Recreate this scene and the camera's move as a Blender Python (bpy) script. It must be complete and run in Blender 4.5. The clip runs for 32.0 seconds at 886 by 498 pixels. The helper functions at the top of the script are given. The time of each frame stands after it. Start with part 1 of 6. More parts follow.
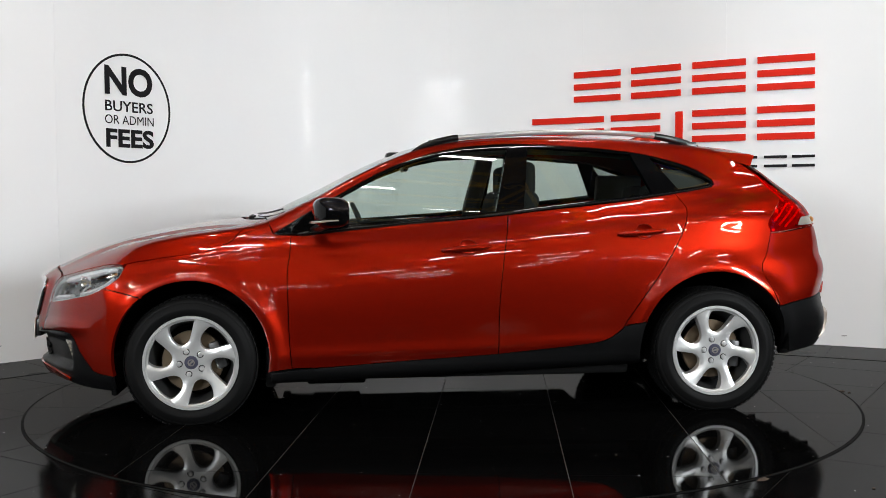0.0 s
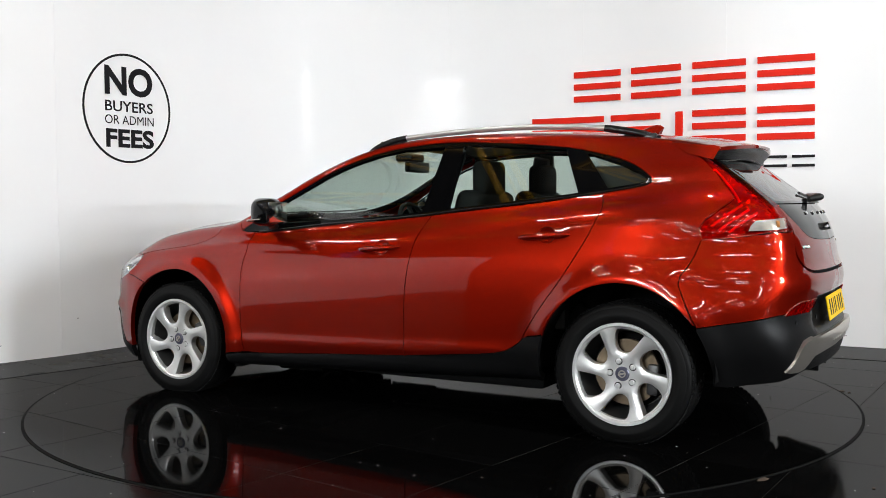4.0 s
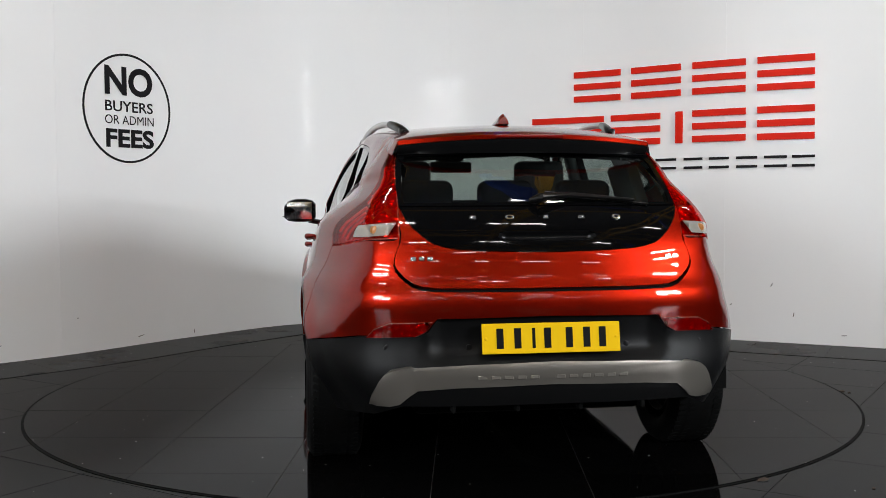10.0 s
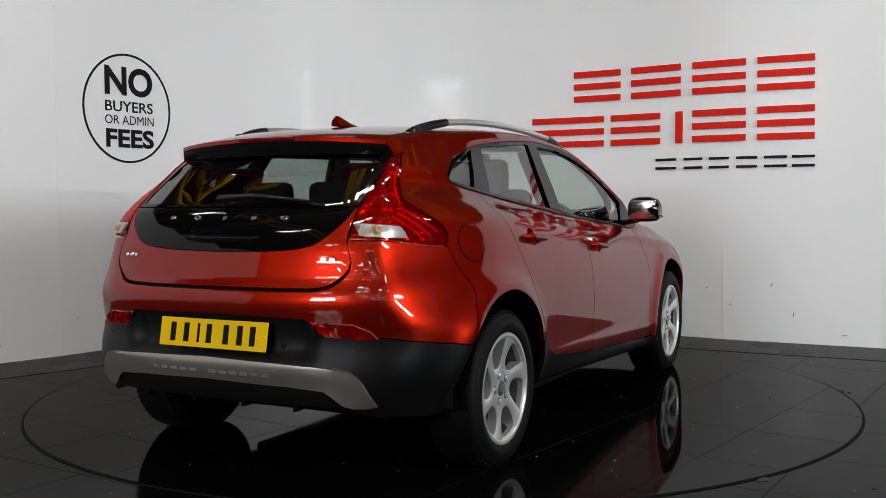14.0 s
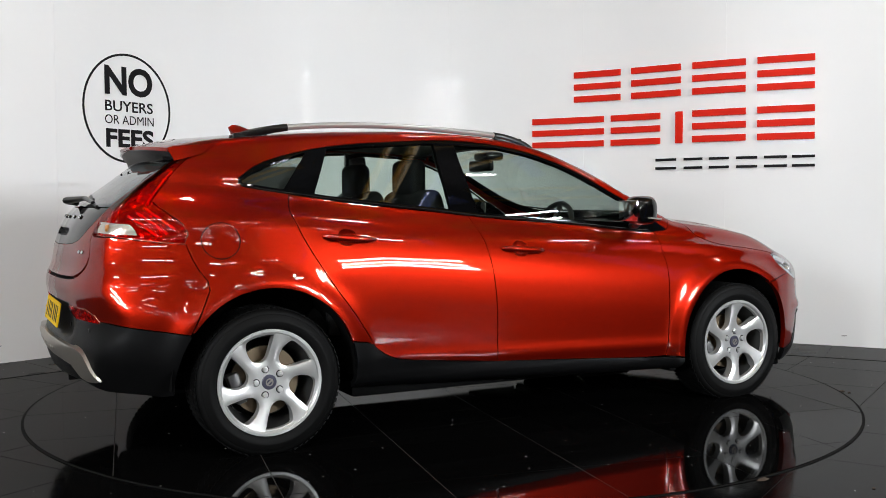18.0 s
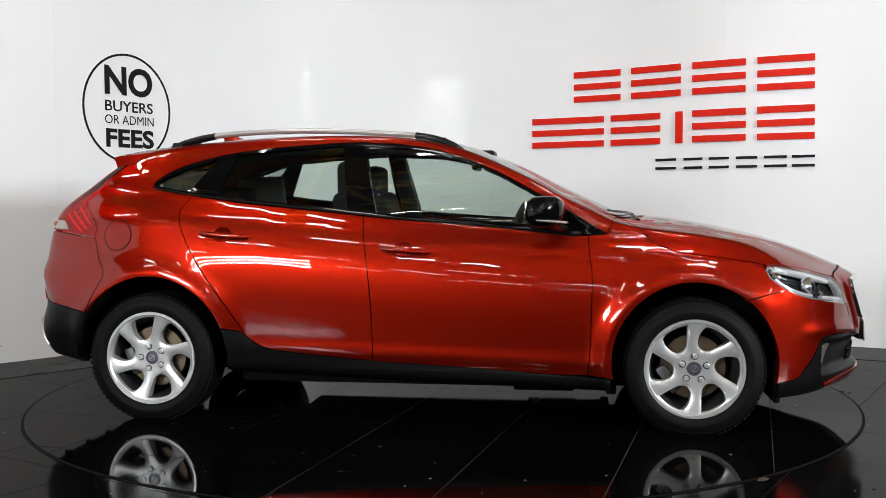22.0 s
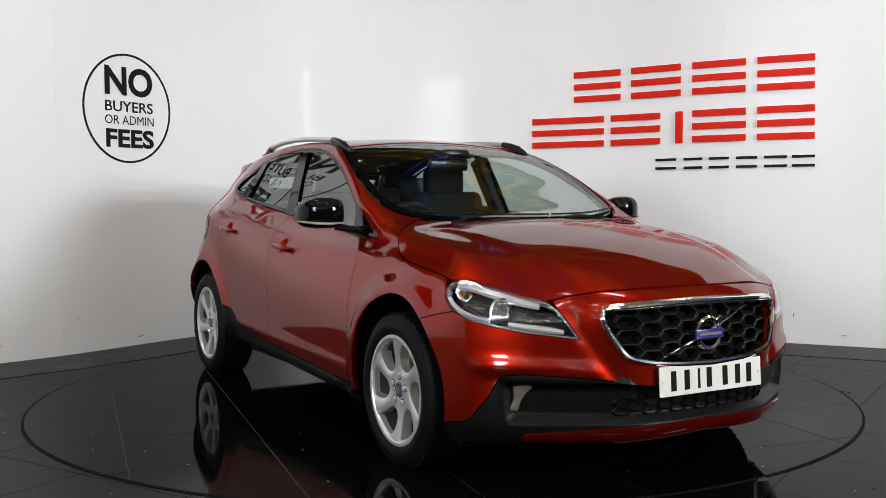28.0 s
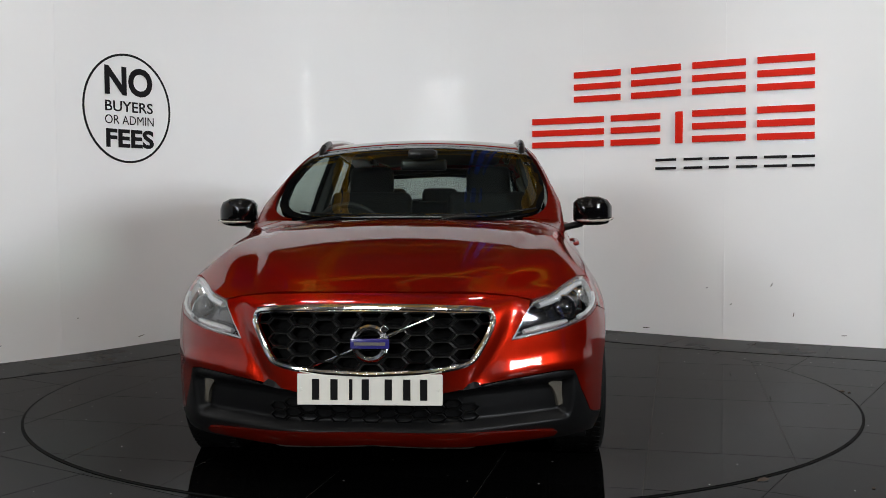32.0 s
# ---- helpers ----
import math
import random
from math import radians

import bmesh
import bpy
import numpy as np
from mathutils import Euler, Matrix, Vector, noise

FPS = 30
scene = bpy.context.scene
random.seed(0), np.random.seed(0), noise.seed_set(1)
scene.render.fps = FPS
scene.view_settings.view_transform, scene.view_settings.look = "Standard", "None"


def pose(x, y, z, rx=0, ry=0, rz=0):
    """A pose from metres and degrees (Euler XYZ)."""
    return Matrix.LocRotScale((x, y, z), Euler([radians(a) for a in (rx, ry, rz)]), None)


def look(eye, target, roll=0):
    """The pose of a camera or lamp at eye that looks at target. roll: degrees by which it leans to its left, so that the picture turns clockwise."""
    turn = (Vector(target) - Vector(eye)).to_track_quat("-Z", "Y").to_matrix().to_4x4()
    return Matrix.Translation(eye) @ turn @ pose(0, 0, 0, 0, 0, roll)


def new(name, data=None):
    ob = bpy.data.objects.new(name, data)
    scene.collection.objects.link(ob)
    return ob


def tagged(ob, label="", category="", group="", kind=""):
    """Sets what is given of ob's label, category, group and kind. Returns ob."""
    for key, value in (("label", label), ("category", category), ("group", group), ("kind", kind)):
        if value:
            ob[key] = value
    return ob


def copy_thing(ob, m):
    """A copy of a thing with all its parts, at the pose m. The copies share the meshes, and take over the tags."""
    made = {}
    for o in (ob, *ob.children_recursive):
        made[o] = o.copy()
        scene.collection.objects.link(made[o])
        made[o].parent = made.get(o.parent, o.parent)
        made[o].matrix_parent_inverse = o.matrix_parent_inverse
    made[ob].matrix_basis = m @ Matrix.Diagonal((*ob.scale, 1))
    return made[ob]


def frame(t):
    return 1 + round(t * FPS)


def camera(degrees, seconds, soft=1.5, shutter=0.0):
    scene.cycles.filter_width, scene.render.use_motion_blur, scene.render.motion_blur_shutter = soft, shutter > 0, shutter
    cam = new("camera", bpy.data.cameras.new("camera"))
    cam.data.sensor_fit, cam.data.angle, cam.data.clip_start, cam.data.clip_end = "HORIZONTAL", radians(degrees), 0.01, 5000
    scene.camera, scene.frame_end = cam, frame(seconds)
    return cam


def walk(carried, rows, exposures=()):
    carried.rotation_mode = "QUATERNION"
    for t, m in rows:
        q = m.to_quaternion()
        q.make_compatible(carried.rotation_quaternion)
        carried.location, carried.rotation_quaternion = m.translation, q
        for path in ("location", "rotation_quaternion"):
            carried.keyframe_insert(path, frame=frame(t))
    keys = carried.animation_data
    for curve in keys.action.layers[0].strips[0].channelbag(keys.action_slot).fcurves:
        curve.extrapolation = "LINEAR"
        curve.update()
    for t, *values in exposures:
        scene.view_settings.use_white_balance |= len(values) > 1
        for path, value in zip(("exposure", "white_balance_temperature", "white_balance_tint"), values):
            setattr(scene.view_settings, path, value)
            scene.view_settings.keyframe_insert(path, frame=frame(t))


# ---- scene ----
from mathutils import geometry

cam = camera(48.14, 32.0, soft=0.7)
EYE = (0.0, -5.702, 1.086)
VIEW = Matrix.Translation(EYE) @ pose(0, 0, 0, 0, 0, -0.045) @ Matrix(((1, 0, 0), (0, math.sin(0.0477), -math.cos(0.0477)), (0, math.cos(0.0477), math.sin(0.0477)))).to_4x4() @ pose(0, 0, 0, 0, 0, -0.29)
STOPS = [(0.0, 0.2), (2.0, 0.2), (6.0, 0.6), (7.0, 0.5), (8.0, 0.31), (10.0, 0.02), (11.0, -0.14), (13.0, -0.24), (18.0, 0.2), (21.0, 0.25), (24.0, 0.27), (28.0, 0.19), (31.0, 0.01), (32.0, -0.09)]
walk(cam, [(0.0, VIEW), (32.0, VIEW)], exposures=STOPS)

# ---- light: a dim hall, ceiling battens, two floods behind the camera ----
world = bpy.data.worlds.new("hall_air")
scene.world = world
world.use_nodes = True
world.node_tree.nodes["Background"].inputs[0].default_value = (0.9, 0.95, 1.0, 1)
world.node_tree.nodes["Background"].inputs[1].default_value = 0.02


def area(name, place, target, sx, sy, watts, colour=(0.93, 0.98, 1.02)):
    lamp = bpy.data.lights.new(name, "AREA")
    lamp.shape, lamp.size, lamp.size_y, lamp.energy, lamp.color = "RECTANGLE", sx, sy, watts, colour
    ob = new(name, lamp)
    ob.matrix_world = look(place, target)
    return ob


BATTENS = [(x, y, 6.3) for y in (-9.2, -4.9, -0.4) for x in (-5.6, -1.9, 1.8, 5.9)]
FAR_BATTENS = [(x + 0.9 * k, y, 5.9) for k, y in enumerate((-13.0, -16.5, -20.5, -25.0, 6.5, 11.0, 15.5)) for x in (-9.0, -5.4, -2.2, 1.2, 4.6, 8.2)]
for bx, by, bz in BATTENS:
    area("batten_light", (bx, by, bz - 0.07), (bx, by, 0), 1.4, 0.12, 39, (1.0, 0.975, 0.94))
FLOODS = [(-5.4, -9.4, 3.0, 150), (7.9, -6.9, 3.25, 282)]
RISES = (-0.6, 0.0, 0.6)
for fx, fy, fz, watts in FLOODS:
    for rise in RISES:
        area("flood_light", (fx, fy, fz + rise), (-0.1 * fx, 2.2, 2.0 + rise), 2.2, 0.11, watts / 3).data.spread = radians(110)


# ---- materials ----
def material(name, base, rough, metal=0.0, coat=0.0, spec=0.5, grain=0.0, scale=60.0, bump=0.0, stain=0.0, emit=None, power=0.0):
    m = bpy.data.materials.new(name)
    m.use_nodes = True
    t = m.node_tree
    b = t.nodes["Principled BSDF"]
    b.inputs["Base Color"].default_value = (*base, 1)
    b.inputs["Roughness"].default_value = rough
    b.inputs["Metallic"].default_value = metal
    b.inputs["Coat Weight"].default_value = coat
    b.inputs["Coat Roughness"].default_value = 0.03
    b.inputs["Specular IOR Level"].default_value = spec
    if emit:
        b.inputs["Emission Color"].default_value = (*emit, 1)
        b.inputs["Emission Strength"].default_value = power
    if grain or stain or bump:
        co = t.nodes.new("ShaderNodeTexCoord")
        fine, wide = t.nodes.new("ShaderNodeTexNoise"), t.nodes.new("ShaderNodeTexNoise")
        fine.inputs["Scale"].default_value, wide.inputs["Scale"].default_value = scale, 1.7
        fine.inputs["Detail"].default_value, wide.inputs["Detail"].default_value = 4, 5
        for n in (fine, wide):
            t.links.new(co.outputs["Object"], n.inputs["Vector"])
        if grain:
            r = t.nodes.new("ShaderNodeMapRange")
            r.inputs["To Min"].default_value, r.inputs["To Max"].default_value = rough * (1 - grain), rough * (1 + grain)
            t.links.new(wide.outputs["Fac"], r.inputs["Value"])
            t.links.new(r.outputs["Result"], b.inputs["Roughness"])
        if stain:
            mix = t.nodes.new("ShaderNodeMix")
            mix.data_type = "RGBA"
            mix.inputs[6].default_value = (*base, 1)
            mix.inputs[7].default_value = (*[c * (1 - stain) for c in base], 1)
            t.links.new(wide.outputs["Fac"], mix.inputs[0])
            t.links.new(mix.outputs[2], b.inputs["Base Color"])
        if bump:
            u = t.nodes.new("ShaderNodeBump")
            u.inputs["Strength"].default_value, u.inputs["Distance"].default_value = bump, 0.002
            t.links.new(fine.outputs["Fac"], u.inputs["Height"])
            t.links.new(u.outputs["Normal"], b.inputs["Normal"])
    return m


def glass(name, tint, gloss=0.01, clear=0.8, edge_on=0.90, face_on=0.10):
    """A thin pane: what passes is tinted, what is mirrored follows the angle."""
    m = bpy.data.materials.new(name)
    m.use_nodes = True
    t = m.node_tree
    t.nodes.remove(t.nodes["Principled BSDF"])
    out = t.nodes["Material Output"]
    see, shine, mix, edge, power, scale = (t.nodes.new(n) for n in ("ShaderNodeBsdfTransparent", "ShaderNodeBsdfGlossy", "ShaderNodeMixShader", "ShaderNodeLayerWeight", "ShaderNodeMath", "ShaderNodeMath"))
    see.inputs[0].default_value = (*[c * clear for c in tint], 1)
    shine.inputs["Roughness"].default_value = gloss
    edge.inputs["Blend"].default_value = 0.5
    power.operation, scale.operation = "POWER", "MULTIPLY_ADD"
    power.inputs[1].default_value = 4.0
    scale.inputs[1].default_value, scale.inputs[2].default_value = edge_on, face_on
    t.links.new(edge.outputs["Facing"], power.inputs[0])
    t.links.new(power.outputs[0], scale.inputs[0])
    t.links.new(scale.outputs[0], mix.inputs[0])
    t.links.new(see.outputs[0], mix.inputs[1])
    t.links.new(shine.outputs[0], mix.inputs[2])
    t.links.new(mix.outputs[0], out.inputs[0])
    return m


def paint_material():
    """Metallic red paint: flakes under a clear coat."""
    m = material("copper_red_metallic_paint", (0.36, 0.018, 0.007), 0.37, metal=0.86, spec=0.0, coat=1.0)
    t = m.node_tree
    b = t.nodes["Principled BSDF"]
    co, cells, up = t.nodes.new("ShaderNodeTexCoord"), t.nodes.new("ShaderNodeTexVoronoi"), t.nodes.new("ShaderNodeMix")
    cells.inputs["Scale"].default_value = 900
    up.data_type = "RGBA"
    up.inputs[6].default_value, up.inputs[7].default_value = (0.16, 0.0042, 0.0013, 1), (0.41, 0.0145, 0.0036, 1)
    t.links.new(co.outputs["Object"], cells.inputs["Vector"])
    t.links.new(cells.outputs["Color"], up.inputs[0])
    t.links.new(up.outputs[2], b.inputs["Base Color"])
    b.inputs["Coat Roughness"].default_value = 0.012
    b.inputs["Coat IOR"].default_value = 1.5
    b.inputs["Specular Tint"].default_value = (0.22, 0.04, 0.04, 1)
    return m


def tile_material(name, base, rough, least, more):
    """Polished black floor tile: each a little different, dusty and scuffed."""
    m = material(name, base, rough, spec=0.0)
    t = m.node_tree
    b = t.nodes["Principled BSDF"]
    info, co = t.nodes.new("ShaderNodeObjectInfo"), t.nodes.new("ShaderNodeTexCoord")
    dust, specks = t.nodes.new("ShaderNodeTexNoise"), t.nodes.new("ShaderNodeTexVoronoi")
    dust.inputs["Scale"].default_value, dust.inputs["Detail"].default_value = 2.2, 7
    specks.inputs["Scale"].default_value = 13
    some, both_of, split = t.nodes.new("ShaderNodeMath"), t.nodes.new("ShaderNodeMath"), t.nodes.new("ShaderNodeSeparateColor")
    some.operation, both_of.operation = "GREATER_THAN", "MULTIPLY"
    some.inputs[1].default_value = 0.55
    r = t.nodes.new("ShaderNodeMapRange")
    r.inputs["From Min"].default_value, r.inputs["From Max"].default_value = 0.3, 0.75
    r.inputs["To Min"].default_value, r.inputs["To Max"].default_value = rough * 0.6, rough * 1.9
    ramp = t.nodes.new("ShaderNodeValToRGB")
    ramp.color_ramp.elements[0].position, ramp.color_ramp.elements[1].position = 0.036, 0.058
    ramp.color_ramp.elements[0].color, ramp.color_ramp.elements[1].color = (1, 1, 1, 1), (0, 0, 0, 1)
    mul = t.nodes.new("ShaderNodeMath")
    mul.operation = "MULTIPLY_ADD"
    mul.inputs[1].default_value, mul.inputs[2].default_value = 0.0008, base[0]
    mix = t.nodes.new("ShaderNodeMix")
    mix.data_type = "RGBA"
    mix.inputs[7].default_value = (0.68, 0.67, 0.65, 1)
    for n in (dust, specks):
        t.links.new(co.outputs["Object"], n.inputs["Vector"])
    t.links.new(dust.outputs["Fac"], r.inputs["Value"])
    polish, blend, edge, power, scale = (t.nodes.new("ShaderNode" + n) for n in ("BsdfGlossy", "MixShader", "LayerWeight", "Math", "Math"))
    power.operation, scale.operation = "POWER", "MULTIPLY_ADD"
    power.inputs[1].default_value = 6.0
    scale.inputs[1].default_value, scale.inputs[2].default_value = more, least
    t.links.new(edge.outputs["Facing"], power.inputs[0])
    t.links.new(power.outputs[0], scale.inputs[0])
    t.links.new(scale.outputs[0], blend.inputs[0])
    t.links.new(b.outputs[0], blend.inputs[1])
    t.links.new(polish.outputs[0], blend.inputs[2])
    t.links.new(blend.outputs[0], t.nodes["Material Output"].inputs[0])
    t.links.new(r.outputs["Result"], polish.inputs["Roughness"])
    t.links.new(info.outputs["Random"], mul.inputs[0])
    t.links.new(mul.outputs[0], mix.inputs[6])
    t.links.new(specks.outputs["Distance"], ramp.inputs["Fac"])
    t.links.new(specks.outputs["Color"], split.inputs[0])
    t.links.new(split.outputs[0], some.inputs[0])
    t.links.new(ramp.outputs["Color"], both_of.inputs[0])
    t.links.new(some.outputs[0], both_of.inputs[1])
    t.links.new(both_of.outputs[0], mix.inputs[0])
    t.links.new(mix.outputs[2], b.inputs["Base Color"])
    return m


def lens_material():
    """Faceted pinkish metal reflector behind a red lamp glass."""
    m = material("faceted_lamp_reflector", (0.5, 0.1, 0.06), 0.14)
    t = m.node_tree
    b = t.nodes["Principled BSDF"]
    co, cells, soft, mix, bump = (t.nodes.new("ShaderNode" + n) for n in ("TexCoord", "TexVoronoi", "TexNoise", "Mix", "Bump"))
    cells.inputs["Scale"].default_value, soft.inputs["Scale"].default_value = 38, 9
    mix.data_type = "RGBA"
    # dark and pale patches in the colour imitate sparkle on the facets
    mix.inputs[6].default_value, mix.inputs[7].default_value = (0.26, 0.06, 0.045, 1), (0.98, 0.52, 0.40, 1)
    bump.inputs["Strength"].default_value, bump.inputs["Distance"].default_value = 0.8, 0.006
    for n in (cells, soft):
        t.links.new(co.outputs["Object"], n.inputs["Vector"])
    t.links.new(soft.outputs["Fac"], mix.inputs[0])
    t.links.new(mix.outputs[2], b.inputs["Base Color"])
    t.links.new(cells.outputs["Distance"], bump.inputs["Height"])
    t.links.new(bump.outputs["Normal"], b.inputs["Normal"])
    b.inputs["Metallic"].default_value = 0.7
    b.inputs["Coat Weight"].default_value = 0.0
    return m


PAINT = paint_material()
BLACK_GLOSS = material("gloss_black_plastic", (0.002, 0.002, 0.0022), 0.05, spec=0.24)
BLACK_TRIM = material("satin_black_trim", (0.003, 0.003, 0.0033), 0.28, spec=0.35)
CLADDING = material("grained_dark_plastic", (0.0045, 0.0045, 0.0048), 0.40, spec=0.15, bump=0.25, scale=420, stain=0.3, grain=0.15)
RUBBER = material("tyre_rubber", (0.0035, 0.0035, 0.0035), 0.6, spec=0.12, bump=0.2, scale=160, stain=0.35)
ALLOY = material("silver_painted_alloy", (0.68, 0.68, 0.67), 0.33, metal=0.72, coat=0.2, grain=0.15)
# darkened copy of the alloy: the wheel's inner shade is put into the colour
ALLOY_DARK = material("shaded_alloy_barrel", (0.10, 0.10, 0.10), 0.45, metal=0.8, stain=0.3)
CAP = material("grey_blue_cap", (0.09, 0.09, 0.13), 0.3, metal=0.5, coat=0.4)
CHROME = material("chrome", (0.90, 0.90, 0.91), 0.13, metal=1.0)
BRIGHT = material("bright_metal_badge", (0.72, 0.72, 0.72), 0.16, metal=0.95)
SATIN_SILVER = material("satin_silver_plastic", (0.44, 0.405, 0.36), 0.30, metal=0.85, grain=0.15)
BRAKE = material("brake_disc_steel", (0.20, 0.15, 0.10), 0.42, metal=0.85, stain=0.4, scale=30)
DARK = material("dark_inner_metal", (0.003, 0.003, 0.003), 0.9, spec=0.1)
CLOTH = material("dark_seat_cloth", (0.004, 0.004, 0.0043), 0.85, bump=0.3, scale=300, stain=0.2)
DASH = material("soft_black_dashboard", (0.008, 0.008, 0.0085), 0.6, bump=0.2, scale=300)
LINING = material("pale_roof_lining", (0.16, 0.155, 0.14), 0.9, bump=0.2, scale=250)
WINDOW = glass("greenish_window_glass", (0.84, 0.93, 0.88), clear=0.86)
TINTED = glass("dark_tinted_glass", (0.62, 0.70, 0.68), clear=0.62)
LENS = glass("clear_lens", (0.96, 0.97, 0.98), clear=0.97)
RED_LENS = lens_material()
RED_GLASS = glass("red_lamp_glass", (0.86, 0.035, 0.018), clear=0.92, edge_on=0.45, face_on=0.05)
RED_PLASTIC = material("deep_red_reflector_plastic", (0.22, 0.004, 0.002), 0.2, spec=0.3, coat=0.25, stain=0.5)
DEEP_LENS = material("bright_red_lamp_rib", (0.85, 0.020, 0.010), 0.2, spec=0.2, coat=0.6)
FOG_LENS = material("dull_clear_lamp", (0.42, 0.38, 0.31), 0.18, metal=0.7, coat=1.0, bump=0.8, scale=60, stain=0.5)
CLEAR_LAMP = material("white_lamp_lens", (0.55, 0.51, 0.44), 0.22, metal=0.45, coat=1.0, bump=0.9, scale=45, stain=0.5)
AMBER = material("amber_bulb_glass", (0.40, 0.16, 0.04), 0.3)
# the bowl's dark blotches are painted to imitate mixed black and bright reflections
LAMP_BOWL = material("dark_lamp_bowl", (0.26, 0.26, 0.265), 0.10, metal=0.9, stain=0.8, bump=1.0, scale=16)
GRILLE_DARK = material("dull_black_mesh", (0.002, 0.002, 0.002), 0.5, spec=0.16)
PROJECTOR = material("dark_projector_glass", (0.006, 0.006, 0.008), 0.03, spec=0.9, coat=1.0)
PALE_LAMP = material("pale_lamp_reflector", (0.82, 0.82, 0.83), 0.20, metal=0.35, coat=0.5, bump=0.3, scale=50, stain=0.25)
BEZEL = material("silver_lamp_bezel", (0.72, 0.72, 0.73), 0.2, metal=0.75, bump=0.3, scale=40, stain=0.3)
GRILLE_BLACK = material("matt_black_grille", (0.004, 0.004, 0.004), 0.4, spec=0.3)
YELLOW_PLATE = material("yellow_reflective_plate", (0.76, 0.47, 0.005), 0.5, spec=0.06)
WHITE_PLATE = material("white_reflective_plate", (0.66, 0.64, 0.58), 0.4, spec=0.2)
INK = material("black_print", (0.006, 0.006, 0.006), 0.5, spec=0.08)
BLUE = material("blue_enamel", (0.028, 0.025, 0.15), 0.25, coat=0.6)
WALL = material("gloss_white_wall_panel", (0.80, 0.80, 0.80), 0.07, spec=0.035, bump=0.6, scale=6, grain=0.5, stain=0.04)
GROUT = material("dark_tile_joint", (0.018, 0.017, 0.016), 0.9)
DISC_JOINT = material("worn_tile_joint", (0.060, 0.058, 0.054), 0.8, stain=0.4)
TILE = tile_material("polished_black_tile", (0.0012, 0.0012, 0.0012), 0.04, 0.032, 0.38)
FLOOR_TILE = tile_material("worn_black_floor_tile", (0.002, 0.0018, 0.0017), 0.10, 0.028, 0.38)
BORDER_TILE = tile_material("dull_brown_border_tile", (0.024, 0.018, 0.013), 0.28, 0.020, 0.30)
SCUFF = material("dark_scuff_mark", (0.10, 0.09, 0.08), 0.7)
LEAF = material("dry_brown_leaf", (0.05, 0.03, 0.018), 0.8, stain=0.4)
SIGN_RED = material("red_acrylic", (0.64, 0.017, 0.006), 0.5, spec=0.1, stain=0.06)
SIGN_BLACK = material("black_acrylic", (0.008, 0.008, 0.009), 0.5, spec=0.1, stain=0.1)
HALL_GREY = material("grey_steel_cladding", (0.16, 0.17, 0.18), 0.6, stain=0.3)
HALL_DARK = material("dark_hall_wall", (0.05, 0.05, 0.055), 0.7, stain=0.3)
BEAM_YELLOW = material("yellow_painted_steel", (0.78, 0.43, 0.02), 0.45, stain=0.2)
BEAM_BLUE = material("blue_painted_steel", (0.015, 0.06, 0.42), 0.45, stain=0.2)
TUBE = material("lit_tube", (0.9, 0.9, 0.88), 0.4, emit=(1, 0.97, 0.92), power=24.0)


# ---- mesh helpers ----
def mesh_object(name, verts, faces, mat, parent=None, label="", smooth=False, normals=None):
    me = bpy.data.meshes.new(name)
    me.from_pydata([tuple(v) for v in verts], [], [tuple(int(i) for i in f) for f in faces])
    me.materials.append(mat)
    if smooth:
        me.polygons.foreach_set("use_smooth", [True] * len(me.polygons))
    if normals is not None:
        me.normals_split_custom_set([tuple(n) for n in normals])
    ob = new(name, me)
    ob.parent = parent
    return tagged(ob, label)


def part(name, bm, mat, parent, label="", smooth=True, angle=40):
    """Links a bmesh as one mesh object under a thing or a part."""
    bmesh.ops.recalc_face_normals(bm, faces=bm.faces)
    me = bpy.data.meshes.new(name)
    for f in bm.faces:
        f.smooth = smooth
    for e in bm.edges:
        e.smooth = len(e.link_faces) == 2 and e.calc_face_angle(0) < radians(angle)
    bm.to_mesh(me)
    bm.free()
    me.materials.append(mat)
    ob = new(name, me)
    ob.parent = parent
    return tagged(ob, label)


def box(bm, x, y, z, sx, sy, sz, bevel=0.0, m=None, segments=2):
    """A bevelled box centred at x, y, z."""
    made = bmesh.ops.create_cube(bm, size=1, matrix=(m or Matrix()) @ Matrix.Translation((x, y, z)) @ Matrix.Diagonal((sx, sy, sz, 1)))
    if bevel:
        edges = list({e for v in made["verts"] for e in v.link_edges})
        bmesh.ops.bevel(bm, geom=edges, offset=bevel, segments=segments, profile=0.5, affect="EDGES")
    return bm


def lathe(bm, profile, m=None, steps=48, closed=False):
    """Turns (radius, height) pairs round the local z axis."""
    m = m or Matrix()
    rings = [[bm.verts.new(m @ Vector((r * math.cos(2 * math.pi * i / steps), r * math.sin(2 * math.pi * i / steps), h))) for i in range(steps)] for r, h in profile]
    pairs = list(zip(rings, rings[1:])) + ([(rings[-1], rings[0])] if closed else [])
    for a, b in pairs:
        for i in range(steps):
            bm.faces.new((a[i], a[(i + 1) % steps], b[(i + 1) % steps], b[i]))
    if not closed:
        for ring in (rings[0], rings[-1]):
            bm.faces.new(ring)
    return bm


